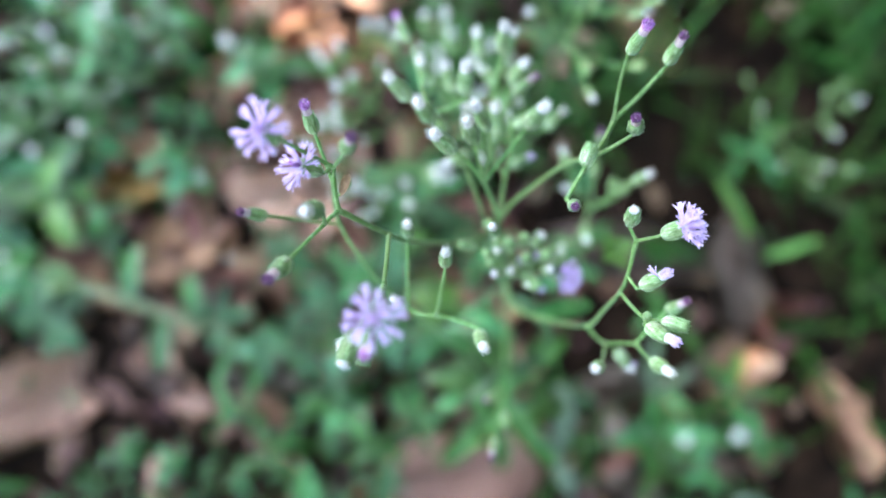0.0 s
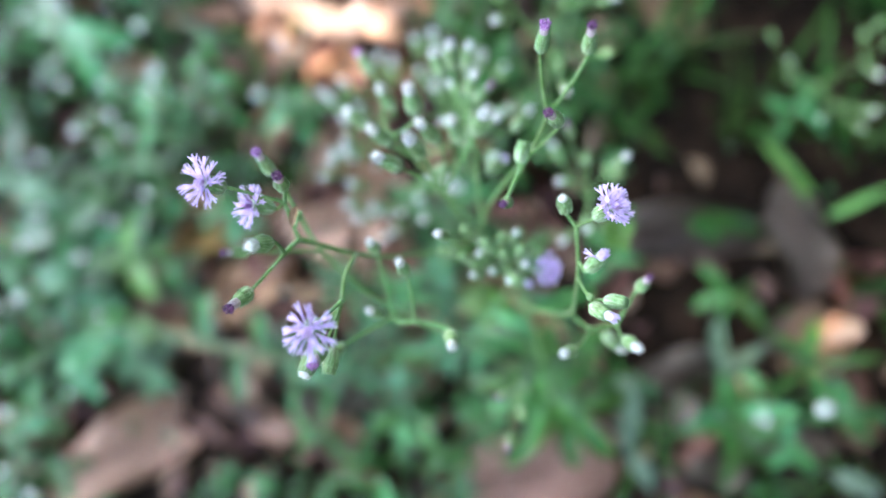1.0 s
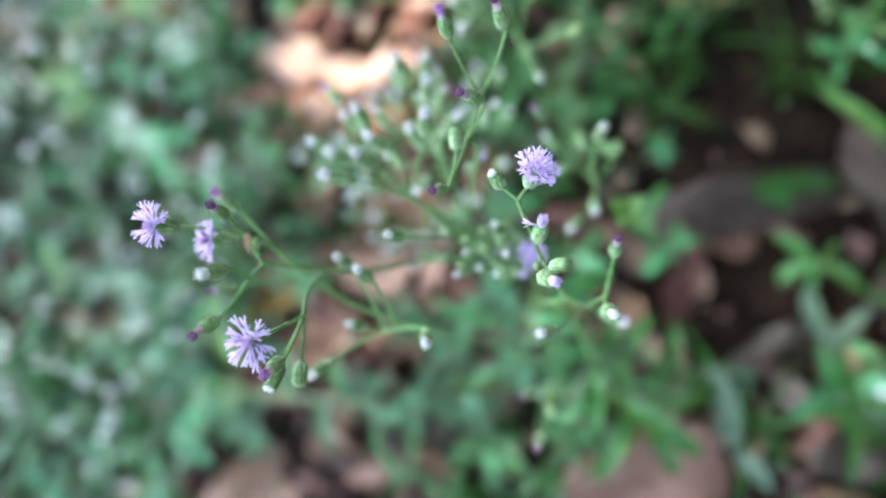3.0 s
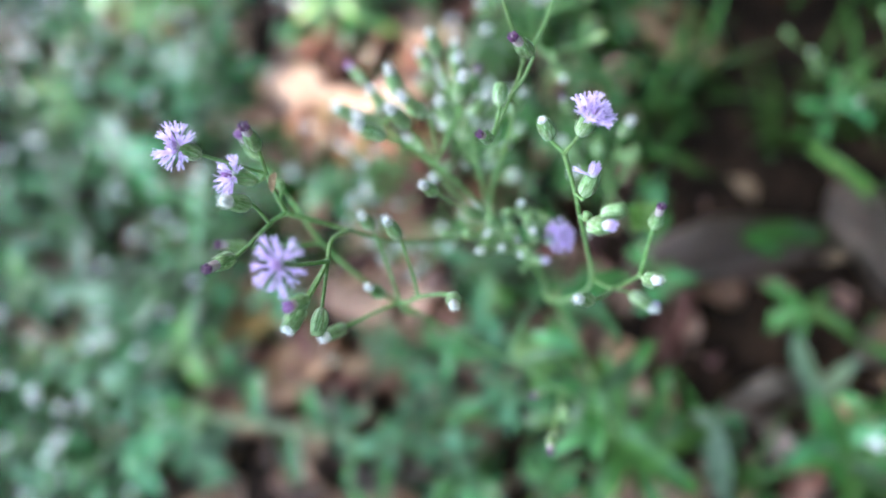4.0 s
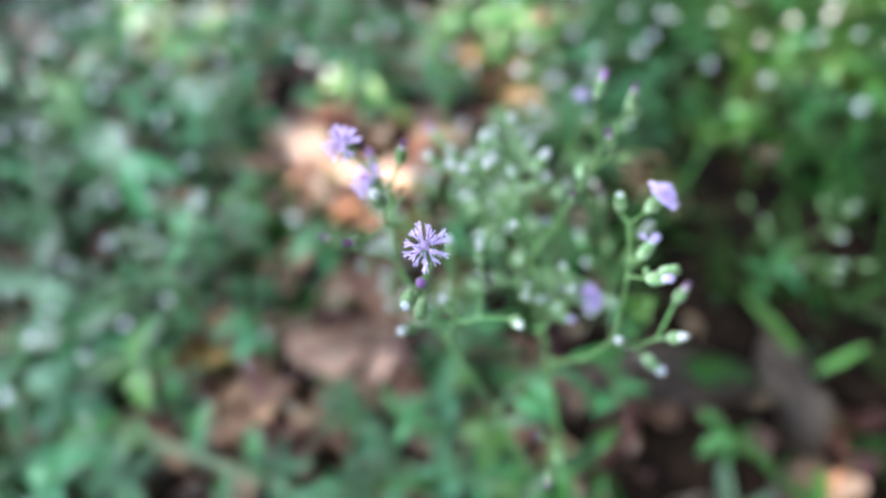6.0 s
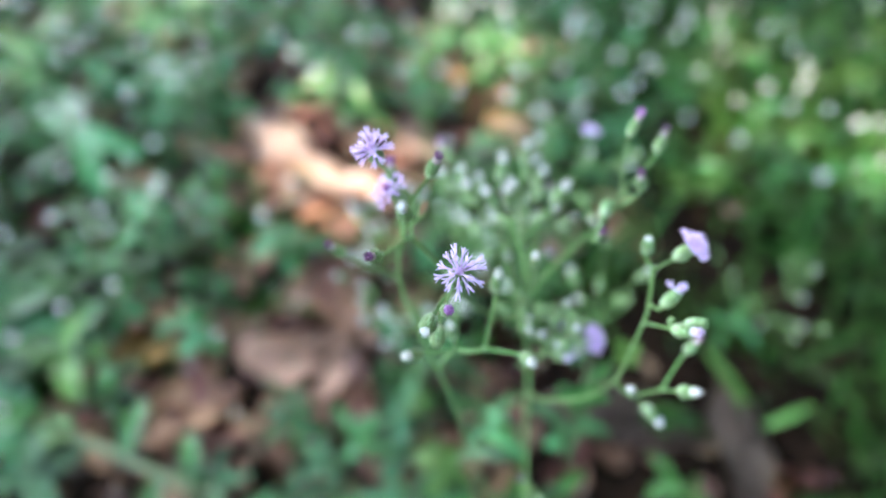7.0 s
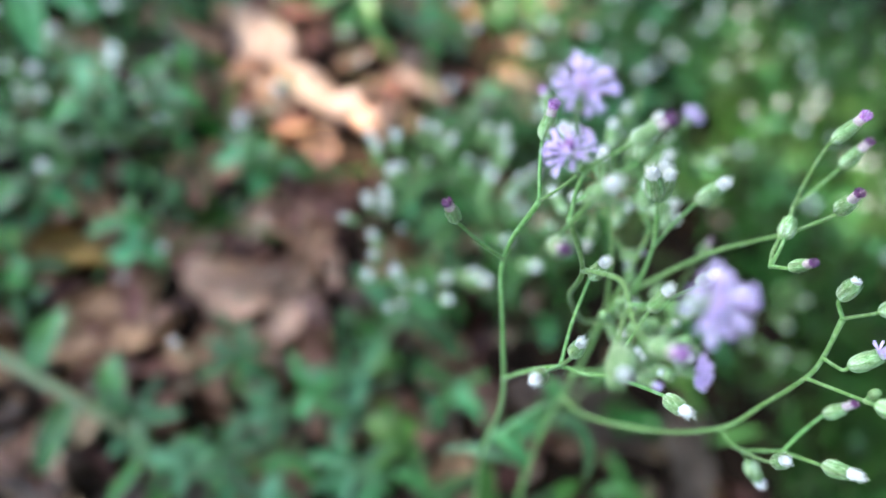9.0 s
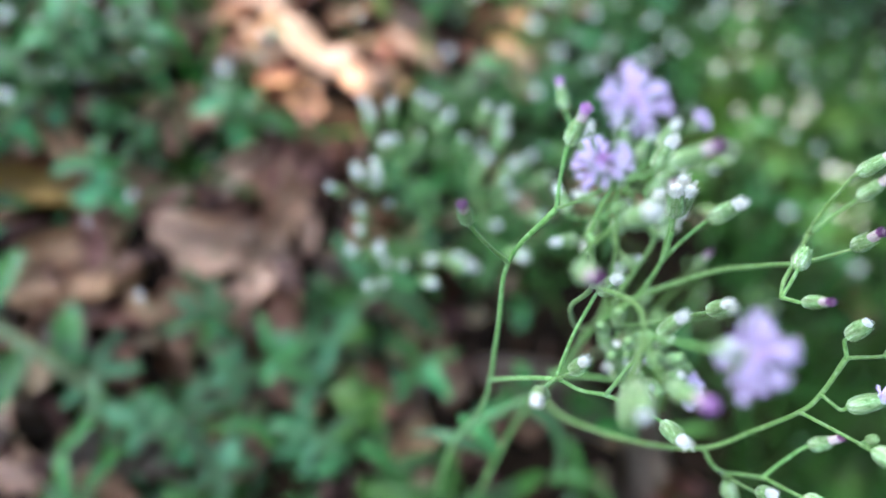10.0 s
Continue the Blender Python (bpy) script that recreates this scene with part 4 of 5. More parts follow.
for x, y, tall in ((-92, -42, 40), (-62, -78, 36), (-30, -28, 60), (-8, -70, 48), (-112, 12, 36), (14, -24, 56), (8, 34, 46), (-20, -118, 40), (-66, 0, 44), (-140, -40, 36)):
    turn = low_rng.uniform(0, 360)
    big_herb((x, y, 0), [(turn + k * 137.5, low_rng.uniform(5, 40), low_rng.uniform(15, 27), low_rng.uniform(4.5, 7), tall * (0.35 + 0.13 * k)) for k in range(6)], "herb with soft lance-shaped greyish-green leaves", LEAF_SOFT if turn < 180 else LEAF_COOL)
for x, y, tall, wide, mat in ((-13, 0, 30, 13, LEAF_FRESH), (-44, 4, 26, 12, LEAF_SOFT), (-84, -14, 34, 9, LEAF_SOFT), (-66, -56, 38, 11, LEAF_SOFT), (-108, -52, 40, 10, LEAF_SOFT), (-60, 16, 26, 8, LEAF_SOFT), (-34, 34, 44, 6, LEAF_FRESH)):
    turn = low_rng.uniform(0, 360)
    big_herb((x, y, 0), [(turn + k * 137.5, low_rng.uniform(-5, 20), wide * low_rng.uniform(1.3, 1.9), wide * low_rng.uniform(0.8, 1.1), tall * (0.4 + 0.14 * k)) for k in range(5)], "herb with rounded soft green leaves", mat)
for x, y, tall, wide, mat in ((-318, 26, 40, 22, LEAF_COOL), (-268, 22, 34, 17, LEAF_COOL), (-284, -42, 36, 20, LEAF_COOL), (-246, -60, 30, 16, LEAF_SOFT), (-364, 66, 40, 22, LEAF_SOFT), (-237, 12, 26, 11, LEAF), (-190, 44, 30, 9, LEAF_COOL), (-305, -10, 34, 18, LEAF_SOFT)):
    turn = low_rng.uniform(0, 360)
    big_herb((x, y, 0), [(turn + k * 137.5, low_rng.uniform(0, 25), wide * low_rng.uniform(1.6, 2.3), wide * low_rng.uniform(0.75, 1.0), tall * (0.35 + 0.15 * k)) for k in range(5)], "herb with broad oval bluish-green leaves", mat)
big_herb((-40, 44, 0), [(-100, 2, 44, 11, 92), (60, 20, 36, 9, 74), (-20, 15, 38, 9, 58), (170, 15, 34, 9, 46)], "slender herb with long soft green leaves", LEAF_SOFT)
big_herb((-152, 132, 0), [(70, 6, 32, 13, 22), (-80, 6, 36, 14, 24), (190, 14, 28, 12, 20)], "herb with broad soft green leaves")
big_herb((112, 66, 0), [(-90, -6, 54, 13, 22), (-125, 10, 24, 8, 18)], "herb with narrow dark green leaves", LEAF)
big_herb((196, 74, 0), [(40, 22, 66, 9, 8), (-60, 40, 40, 6, 8)], "grass with one long bent bright green blade", LEAF_FRESH)
big_herb((134, -52, 0), [(20, 62, 40, 9, 14), (-75, 55, 44, 9, 16), (110, 50, 36, 8, 14), (190, 35, 34, 9, 12)], "upright herb with fresh narrow green leaves", LEAF_COOL)
big_herb((110, 400, 0), [(80, 6, 70, 24, 34), (-90, 6, 72, 24, 36), (-20, 12, 60, 20, 38), (-140, 10, 56, 20, 30)], "herb with broad green leaves", LEAF)
for at, turn in (((140, -62, 0), 10), ((178, -18, 0), 130)):
    big_herb(at, [(turn, 30, 36, 7, 26), (turn + 75, 18, 30, 7, 24), (turn + 150, 26, 38, 7, 28), (turn + 215, 14, 28, 8, 22), (turn + 290, 34, 34, 6, 30)], "herb with narrow green leaves", LEAF)
dead_leaf((142, -34), (176, -46), 18, LITTER_PALE, 12, 0.4, seed=2, label="pale tan fallen leaf under the herbs")
dead_leaf((110, -84), (138, -62), 18, LITTER, 10, 0.4, seed=3)
for at, turn in (((300, 440, 0), 20), ((345, 520, 0), 90), ((335, 400, 0), 160), ((270, 500, 0), 250)):
    big_herb(at, [(turn, 35, 70, 7, 26), (turn + 70, 22, 60, 6, 24), (turn + 140, 40, 76, 7, 28), (turn + 205, 18, 56, 6, 22), (turn + 285, 30, 64, 7, 30)], "clump of long fresh green grass blades", LEAF_FRESH if turn < 100 else LEAF)
for n, (a, b, wide) in enumerate((((-205, -58), (-160, -66), 24), ((-185, -86), (-146, -70), 22), ((-176, -28), (-140, -46), 20), ((-214, -30), (-182, -46), 18), ((-140, -84), (-108, -62), 20))):
    dead_leaf(a, b, wide, LITTER_GREY, 11, 0.4, seed=n + 3, label="dark grey-brown fallen leaf among the herbs")
dead_leaf((86, -36), (150, -18), 26, LITTER_GREY, 10, 0.4, seed=0, label="dull grey-brown fallen leaf")
dead_leaf((118, -92), (172, -66), 30, LITTER_GREY, 9, 0.4, seed=4, label="dull grey-brown fallen leaf")
dead_leaf((160, -10), (205, 20), 24, LITTER_GREY, 9, 0.4, seed=1, label="dull grey-brown fallen leaf")


def bent_herb(leaves, label, mat):
    """A low herb of a few bent leaves, each given by its midrib and width."""
    root = new("bent_leaf_herb")
    foot = V(leaves[0][0][0][0], leaves[0][0][0][1], 0)
    root.location = foot
    tagged(root, label, "weed", "low bent herbs")
    bm = bmesh.new()
    first = leaves[0][0][0]
    tube(bm, glide([Vector((0, 0, -0.005)), V(1, 0, first[2] * 0.5), V(0, 0, first[2])]), 0.0011, 0.0008, 6)
    part("stem", mesh_of("stem", bm, STEM_DULL), root)
    for points, wide in leaves:
        bm = bmesh.new()
        curled_leaf(bm, [Vector(p) - foot / MM for p in points], wide, (-points[-1][1] + points[0][1], points[-1][0] - points[0][0], 4))
        part("leaf", mesh_of("leaf", bm, mat), root)


bent_herb([([(82, -84, 8), (79, -64, 24), (77, -44, 28), (70, -35, 22)], 14), ([(82, -84, 8), (90, -92, 14), (96, -104, 12)], 11)], "low herb with an arching pale green leaf", LEAF_PALE)
bent_herb([([(138, -28, 8), (129, -10, 22), (127, 6, 28)], 11), ([(138, -28, 8), (147, -17, 20), (157, -8, 24)], 9)], "low herb with two raised pale green leaves", LEAF_PALE)
bent_herb([([(131, -50, 14), (143, -58, 20), (154, -65, 15)], 11)], "low herb with one pale lance-shaped leaf", LEAF_PALE)
bent_herb([([(184, -36, 16), (200, -48, 24), (217, -61, 18)], 11)], "low herb with one long bluish-green leaf", LEAF_COOL)
bent_herb([([(198, -81, 12), (211, -86, 20), (223, -92, 14)], 13)], "low herb with one whitish-green leaf", LEAF_PALE)
dead_leaf((108, -36), (121, -74), 15, LITTER_TAN, 12, 0.4, seed=6, label="narrow tan fallen leaf")
for x, y in ((167, -62), (202, -42)):
    copy_thing(KINDS[7], pose(x * MM, y * MM, ground_height(x * MM, y * MM), 0, 0, x))

# ---------------------------------------------------------------- the flowering weed
BASE = (40, -60, 0)
MAIN = [(40, -60, -6), (34, -55, 50), (28, -46, 100), (22.3, -33, 138), (17, -17, 158), (11.5, -5.3, 180), (6.5, 3, 205), (-1, 8.5, 231)]
weed, O = plant_root("flowering_weed", BASE)
tagged(weed, "tall branching weed with lilac flower heads and white-tipped buds", "flowering plant")
branch(weed, O, MAIN, 2.2, 1.35, "main_stem")
TOP = (-1, 8.5, 231)

# far-left spray: two lilac heads and dark purple buds on one arching branch
J1, J2, JA, JDF = (-34.7, -4.8, 283.2), (-25.8, -5.4, 271.5), (-36.2, 1.5, 289.3), (-35.8, -8.4, 287.0)
branch(weed, O, [TOP, (-8.5, 2.4, 237.8), (-15.6, -0.8, 247.3), (-21.9, -3.7, 258.2), J2, J1], 1.35, 1.1)
branch(weed, O, [J1, (-35.8, -1.5, 286), JA], 1.0, 0.85)
branch(weed, O, [J1, (-35.4, -6.8, 285.5), JDF], 1.0, 0.9)
stalked(weed, O, JA, "open", (-45.0, 0.7, 304.9), (-43.7, 1.3, 300.5), 0.93)
stalked(weed, O, JA, "half", (-41.4, -0.3, 293.8), (-37.9, 0.2, 289.0), 0.9)
stalked(weed, O, JA, "purple", (-31.2, 2.8, 304.6), (-33.0, 2.4, 297.9), 1.0)
stalked(weed, O, JDF, "white", (-36.2, -9.5, 301.6), (-35.6, -7.4, 294.5), 1.0)
stalked(weed, O, JDF, "purple", (-39.8, -20.8, 298.7), (-39.2, -16.6, 292.3), 1.0)
stalked(weed, O, (-35.4, -2.8, 284.5), "tiny", (-33.3, -0.4, 288.4), (-34.2, -1.4, 286.5), 0.9, 0.6)
bm = bmesh.new()
blade(bm, 4.5 * MM, 1.6 * MM, fold=0.6, droop=0.8, rows=6, cols=2)
part("withered_bract", mesh_of("withered_bract", bm, DRY), weed, aim(V(-33.0, 0.5, 291.0) - O, Vector((0.2, 0.3, 1)), 30), "dry brown withered bract")
# heads in front on the second joint
G1 = (-23.2, -17, 286)
branch(weed, O, [J2, (-24.0, -11.5, 283), G1], 1.1, 0.95)
stalked(weed, O, G1, "open", (-22.0, -23.2, 305.0), (-22.6, -21.5, 299.0), 0.93)
stalked(weed, O, G1, "violet", (-22.4, -28.8, 300.1), (-23.0, -26.3, 294.2), 0.95)
stalked(weed, O, G1, "early", (-26.1, -31.7, 293.8), (-25.7, -26.3, 290.1), 1.05)
stalked(weed, O, G1, "closed", (-23.6, -30.8, 287.3), (-23.9, -25.9, 285.8), 0.95)

# second stem rising on the same side
JE, JI, XB, XC = (-38.2, -3.6, 260.5), (-38.5, 1.7, 275.9), (-17.5, -18.9, 218.5), (10.1, -34, 131)
branch(weed, O, [(31, -51, 75), (21, -42, 105), XC, (-6.4, -23, 176), XB, (-29.9, -12, 245.5), JE, JI], 1.5, 1.0, "side_stem")
stalked(weed, O, JI, "violet", (-44.3, 12.1, 288.9), (-42.7, 8.9, 282.3), 0.95)
stalked(weed, O, JE, "purple", (-54.4, -8.2, 278.2), (-50.8, -6.8, 271.6), 0.95)
branch(weed, O, [JI, (-37.4, 1.2, 282), (-36.9, 0.8, 287.2)], 0.7, 0.6, "stalk")

# white buds between the stems
Z0, JW = (-19.6, -18.4, 256), (-12.7, -19.2, 263)
branch(weed, O, [(-22.4, -16.4, 230), (-22.6, -18, 244), Z0, (-16.4, -19.6, 260), JW], 1.0, 0.85)
stalked(weed, O, Z0, "white", (-30.4, -29.4, 273.2), (-27.0, -25.4, 267.0), 0.95)
stalked(weed, O, Z0, "white", (-22.2, -17.8, 269.6), (-20.4, -18.6, 262.0), 0.85)
stalked(weed, O, Z0, "white", (-22.5, -2.5, 274.0), (-22.3, -4.0, 268.0), 0.85)
stalked(weed, O, JW, "white", (-13.7, -7.6, 281.2), (-13.2, -9.4, 275.4), 0.9)
stalked(weed, O, JW, "white", (-2.0, -24.4, 273.2), (-3.4, -21.2, 268.3), 0.9)
stalked(weed, O, TOP, "white", (-6.1, -1.5, 282.0), (-5.0, -1.0, 276.0), 0.85)

# upright spray of purple-tipped buds
JL, JN, JT = (7.4, 7.6, 279.0), (11.4, 17.8, 277.2), (14.6, 27.0, 276.5)
branch(weed, O, [TOP, (0.2, 13.5, 241), (8.0, 20.6, 257), (11.2, 20.2, 269), JN], 1.3, 1.1)
branch(weed, O, [JN, (13.2, 22.2, 276.8), JT], 1.15, 0.95)
branch(weed, O, [JN, (9.2, 12.6, 277.4), JL], 1.0, 0.85)
stalked(weed, O, JT, "violet", (12.8, 37.0, 295.7), (12.2, 34.8, 288.0), 1.0)
stalked(weed, O, JT, "purple", (22.0, 41.3, 288.2), (22.0, 38.6, 280.5), 1.0)
stalked(weed, O, JN, "purple", (14.4, 21.1, 292.0), (16.8, 21.8, 285.0), 1.0)
stalked(weed, O, JL, "purple", (7.1, 3.6, 289.3), (8.0, 5.6, 283.4), 0.85)
stalked(weed, O, JL, "closed", (10.1, 19.3, 280.6), (9.6, 15.0, 279.8), 0.9)

# spreading spray with the lilac brush heads
RT, RJ, RQ, RK, RP = (11.2, -9.5, 208), (24.2, -13.2, 246.7), (23.2, -7.0, 270.8), (22.8, -4.1, 275.2), (21.6, 1.9, 280.8)
branch(weed, O, [(9.2, -1.5, 192), RT, (21.0, -12.6, 227), RJ, (23.8, -10, 260), RQ, RK, RP], 1.3, 0.9)
stalked(weed, O, RP, "brush", (27.9, 4.6, 290.2), (24.4, 2.8, 285.0), 0.95)
stalked(weed, O, RP, "early", (18.2, 6.2, 287.4), (19.4, 4.2, 282.4), 0.85)
stalked(weed, O, RK, "lilac", (27.0, -3.6, 285.4), (24.8, -6.0, 279.8), 0.95)
part("floret", FLORETS[1], weed, aim(V(26.2, -4.8, 283.6) - O, Vector((-0.75, 0.25, 0.6)), 0, 0.95), "single lilac floret standing out")
RQ2 = (25.6, -12.6, 281.0)
branch(weed, O, [RQ, (24.2, -10.2, 276.6), RQ2], 0.8, 0.7)
stalked(weed, O, RQ2, "lilac", (28.8, -16.2, 288.7), (26.2, -14.6, 284.8), 0.9)
stalked(weed, O, RQ2, "closed", (30.6, -13.0, 287.2), (27.0, -12.6, 284.0), 0.85)
stalked(weed, O, RQ2, "tiny", (24.6, -12.0, 284.2), (25.0, -12.2, 282.4), 0.8, 0.6)
RL, RR = (29.0, -16.6, 247.6), (34.3, -15.6, 253.5)
branch(weed, O, [RJ, (26.6, -15.4, 246.6), RL, (31.8, -16.0, 250.2), RR], 1.0, 0.85)
stalked(weed, O, RR, "purple", (39.0, -5.2, 267.0), (37.6, -7.5, 260.9), 0.9)
stalked(weed, O, RR, "white", (36.6, -21.0, 269.6), (34.8, -19.0, 262.8), 0.95)
stalked(weed, O, RL, "white", (21.2, -23.4, 269.0), (24.0, -22.4, 263.0), 0.9)
stalked(weed, O, RL, "spent", (37.5, -21.2, 244.0), (31.7, -17.2, 246.0), 0.95)

# crowded pale buds at the back, along two branches
NODES = [Vector(p) for p in ((-5, 9, 240), (-9, 13, 247), (-13, 17.5, 253), (-18, 22, 258), (-23, 26, 262), (-27, 32, 258))]
branch(weed, O, [TOP, *NODES], 1.3, 0.9)
UPPER = [Vector(p) for p in ((-3.4, 9.4, 249), (-8.5, 11.8, 264), (-13.4, 13.2, 272.6))]
branch(weed, O, [TOP, *UPPER], 1.2, 0.9)
RIGHT = [Vector(p) for p in ((-1.5, 12, 236), (-2.5, 20, 246), (-3, 27, 251), (-6, 36, 247), (-10, 42, 243))]
branch(weed, O, [(0, 6, 224), *RIGHT], 1.2, 0.85)


def nearest_node(tip, axis):
    return min(NODES + RIGHT + UPPER, key=lambda p: (p - (tip - axis * 13)).length)


for tip, base, kind in (((-21.3, 14.4, 282.2), (-16.8, 13.6, 276.8), "white"), ((-14.3, 25.6, 273.6), (-10.8, 23.4, 268.5), "white"), ((0.9, 29.0, 273.6), (-1.5, 25.6, 268.0), "white"),
                        ((2.4, 36.6, 252.0), (-2.4, 32.6, 249.6), "white"), ((-9.5, 32.9, 259.2), (-7.6, 29.0, 255.0), "white"), ((-15.3, 20.0, 278.4), (-13.2, 18.4, 272.4), "white"),
                        ((-35.4, 31.6, 265.0), (-30.4, 29.0, 262.0), "white"), ((-26.9, 25.1, 270.4), (-23.6, 23.6, 265.4), "white"), ((-17.7, 34.7, 273.0), (-17.0, 30.6, 267.6), "white"),
                        ((-39.1, 55.0, 250.4), (-34.8, 49.6, 249.0), "violet"), ((-30.0, 42.0, 256.0), (-27.0, 38.0, 252.6), "white"), ((-24.0, 46.0, 248.0), (-21.4, 41.6, 246.0), "white"),
                        ((-11, 52, 262), (-10.6, 48.4, 256.4), "white"), ((-4, 46, 258), (-6, 43, 252.6), "white"), ((0.0, 46.4, 250.9), (-4, 43, 247.6), "purple"),
                        ((-18, 56, 250), (-15.4, 51, 247), "white"), ((-8, 60, 246), (-8.6, 54.4, 244), "white")):
    way = (Vector(tip) - Vector(base)).normalized()
    stalked(weed, O, nearest_node(Vector(tip), way), kind, tip, base, 1.08, 0.8)
cluster_rng = random.Random(61)
for n in range(9):
    a, r = n * 2.4, 22 * math.sqrt((n + 0.5) / 9)
    tip = Vector((-10 + r * math.cos(a), 38 + r * 0.8 * math.sin(a), 243 + cluster_rng.uniform(-14, 12)))
    way = (tip - Vector((-10, 28, 232)) + Vector((cluster_rng.uniform(-16, 16), cluster_rng.uniform(-14, 14), cluster_rng.uniform(-8, 0)))).normalized()
    stalked(weed, O, nearest_node(tip, way), cluster_rng.choice(("white", "white", "white", "lilac")), tip, tip - way * 6, cluster_rng.uniform(0.95, 1.15), 0.7)

# lower cluster with one lilac head
DN = (9, -2, 232)
branch(weed, O, [(3, 1, 207), (6.5, -0.5, 220), DN], 1.0, 0.8)
stalked(weed, O, DN, "brush", (18.2, -2.8, 247.4), (14.4, -2.2, 243.0), 1.0, 0.75)
stalked(weed, O, DN, "lilac", (13.6, -6.0, 238.2), (10.8, -4.2, 234.5), 0.9, 0.75)
for tip, base, kind in (((6, 0, 250), (7, -0.5, 244.5), "closed"), ((11, 2, 251), (10, 0.6, 245.5), "closed"), ((3, -4, 246), (5.4, -3, 241), "early"), ((13, 4, 246), (11.2, 2, 241.5), "closed"), ((15.5, 1.5, 249), (12.8, 0.4, 244), "closed"), ((8, -6.5, 247), (8.4, -4.6, 241.6), "early"), ((1, 3, 249), (3.4, 1.5, 243), "closed"), ((9, 6.5, 249), (8.8, 4, 243), "early"), ((-2, -2.5, 244), (1.6, -2, 240), "closed"), ((5, 5.5, 246), (6, 3.4, 240.4), "closed")):
    stalked(weed, O, DN, kind, tip, base, 0.95, 0.7)
mass_rng = random.Random(37)
for n in range(13):
    a, r = n * 2.4 + mass_rng.uniform(-0.5, 0.5), 14 * math.sqrt((n + 0.5) / 13)
    tip = Vector((3.5 + r * math.cos(a), 0.5 + 0.7 * r * math.sin(a), 246 + mass_rng.uniform(-10, 7)))
    way = (tip - Vector(DN) + Vector((mass_rng.uniform(-4, 4), mass_rng.uniform(-4, 4), mass_rng.uniform(-8, 6)))).normalized()
    stalked(weed, O, DN, mass_rng.choice(("closed", "closed", "early", "white", "lilac")), tip, tip - way * 5, mass_rng.uniform(0.8, 1.1), 0.7)

# short low shoots
KN = (12, -34, 200)
branch(weed, O, [(25, -40, 120), (19, -40, 165), KN], 1.1, 0.8)
stalked(weed, O, KN, "purple", (6.0, -38.3, 222.2), (8.4, -36.8, 216.4), 0.9, 0.75)
stalked(weed, O, KN, "purple", (10.3, -52.4, 225.6), (10.8, -48.2, 220.6), 0.9, 0.75)
stalked(weed, O, KN, "closed", (14.0, -44.0, 218.0), (13.0, -40.0, 214.0), 0.85, 0.7)

# stem leaves
leaf_rng = random.Random(23)
for n, (share, long, wide) in enumerate(((0.55, 22, 6), (0.48, 30, 9), (0.42, 34, 10), (0.36, 38, 12), (0.30, 42, 14), (0.24, 44, 15), (0.19, 46, 17), (0.15, 44, 17), (0.11, 42, 17), (0.08, 40, 16))):
    line = glide([V(*p) for p in MAIN], 8)
    at = line[int(share * (len(line) - 1))]
    bm = bmesh.new()
    blade(bm, long * MM, wide * 0.75 * MM, fold=0.35, droop=0.9, belly=0.5, rows=10, cols=4, ripple=0.25, seed=n)
    part("leaf", mesh_of("leaf", bm, LEAF), weed, Matrix.Translation(at - O) @ pose(0, 0, 0, 0, 0, n * 137.5 + 40) @ pose(0, 0, 0, 28 + leaf_rng.uniform(-10, 10), 0, 0))
for at, yaw, pitch, long, wide in (((17, -17, 158), 70, 20, 20, 5), (XC, 200, 10, 26, 6), ((14.6, -11, 216), -70, 5, 24, 6), ((-6, 24, 236), 20, 25, 16, 4), ((21, -42, 105), 120, 15, 28, 7)):
    bm = bmesh.new()
    blade(bm, long * MM, wide * MM, fold=0.25, droop=0.9, belly=0.5, rows=10, cols=4, ripple=0.2, seed=long)
    part("leaf", mesh_of("leaf", bm, LEAF_COOL), weed, Matrix.Translation(V(*at) - O) @ pose(0, 0, 0, 0, 0, yaw) @ pose(0, 0, 0, pitch, 0, 0))

for points, wide, side in (([(11, -5, 181), (18, -5, 184), (25, -9, 182), (29, -14, 178), (31, -20, 173)], 5, (0.5, 1, 0.4)),
                           ([(9, -1, 188), (2, -9, 187), (-5, -18, 181), (-8, -24, 172)], 3.4, (0.5, 0.1, 1)),
                           ([(17, -17, 158), (6, -18, 155), (-3, -18, 148), (-11, -21, 140)], 4.5, (0.2, 1, 0.6)),
                           ([(22, -32, 140), (30, -26, 143), (38, -20, 138), (43, -18, 128)], 6.5, (-0.4, 1, 0.4)),
                           ([(20, -28, 145), (14, -38, 146), (8, -46, 138), (5, -52, 128)], 4.5, (1, -0.2, 0.4))):
    bm = bmesh.new()
    curled_leaf(bm, [Vector(p) - O / MM for p in points], wide, side)
    part("leaf", mesh_of("leaf", bm, LEAF_SOFT), weed)


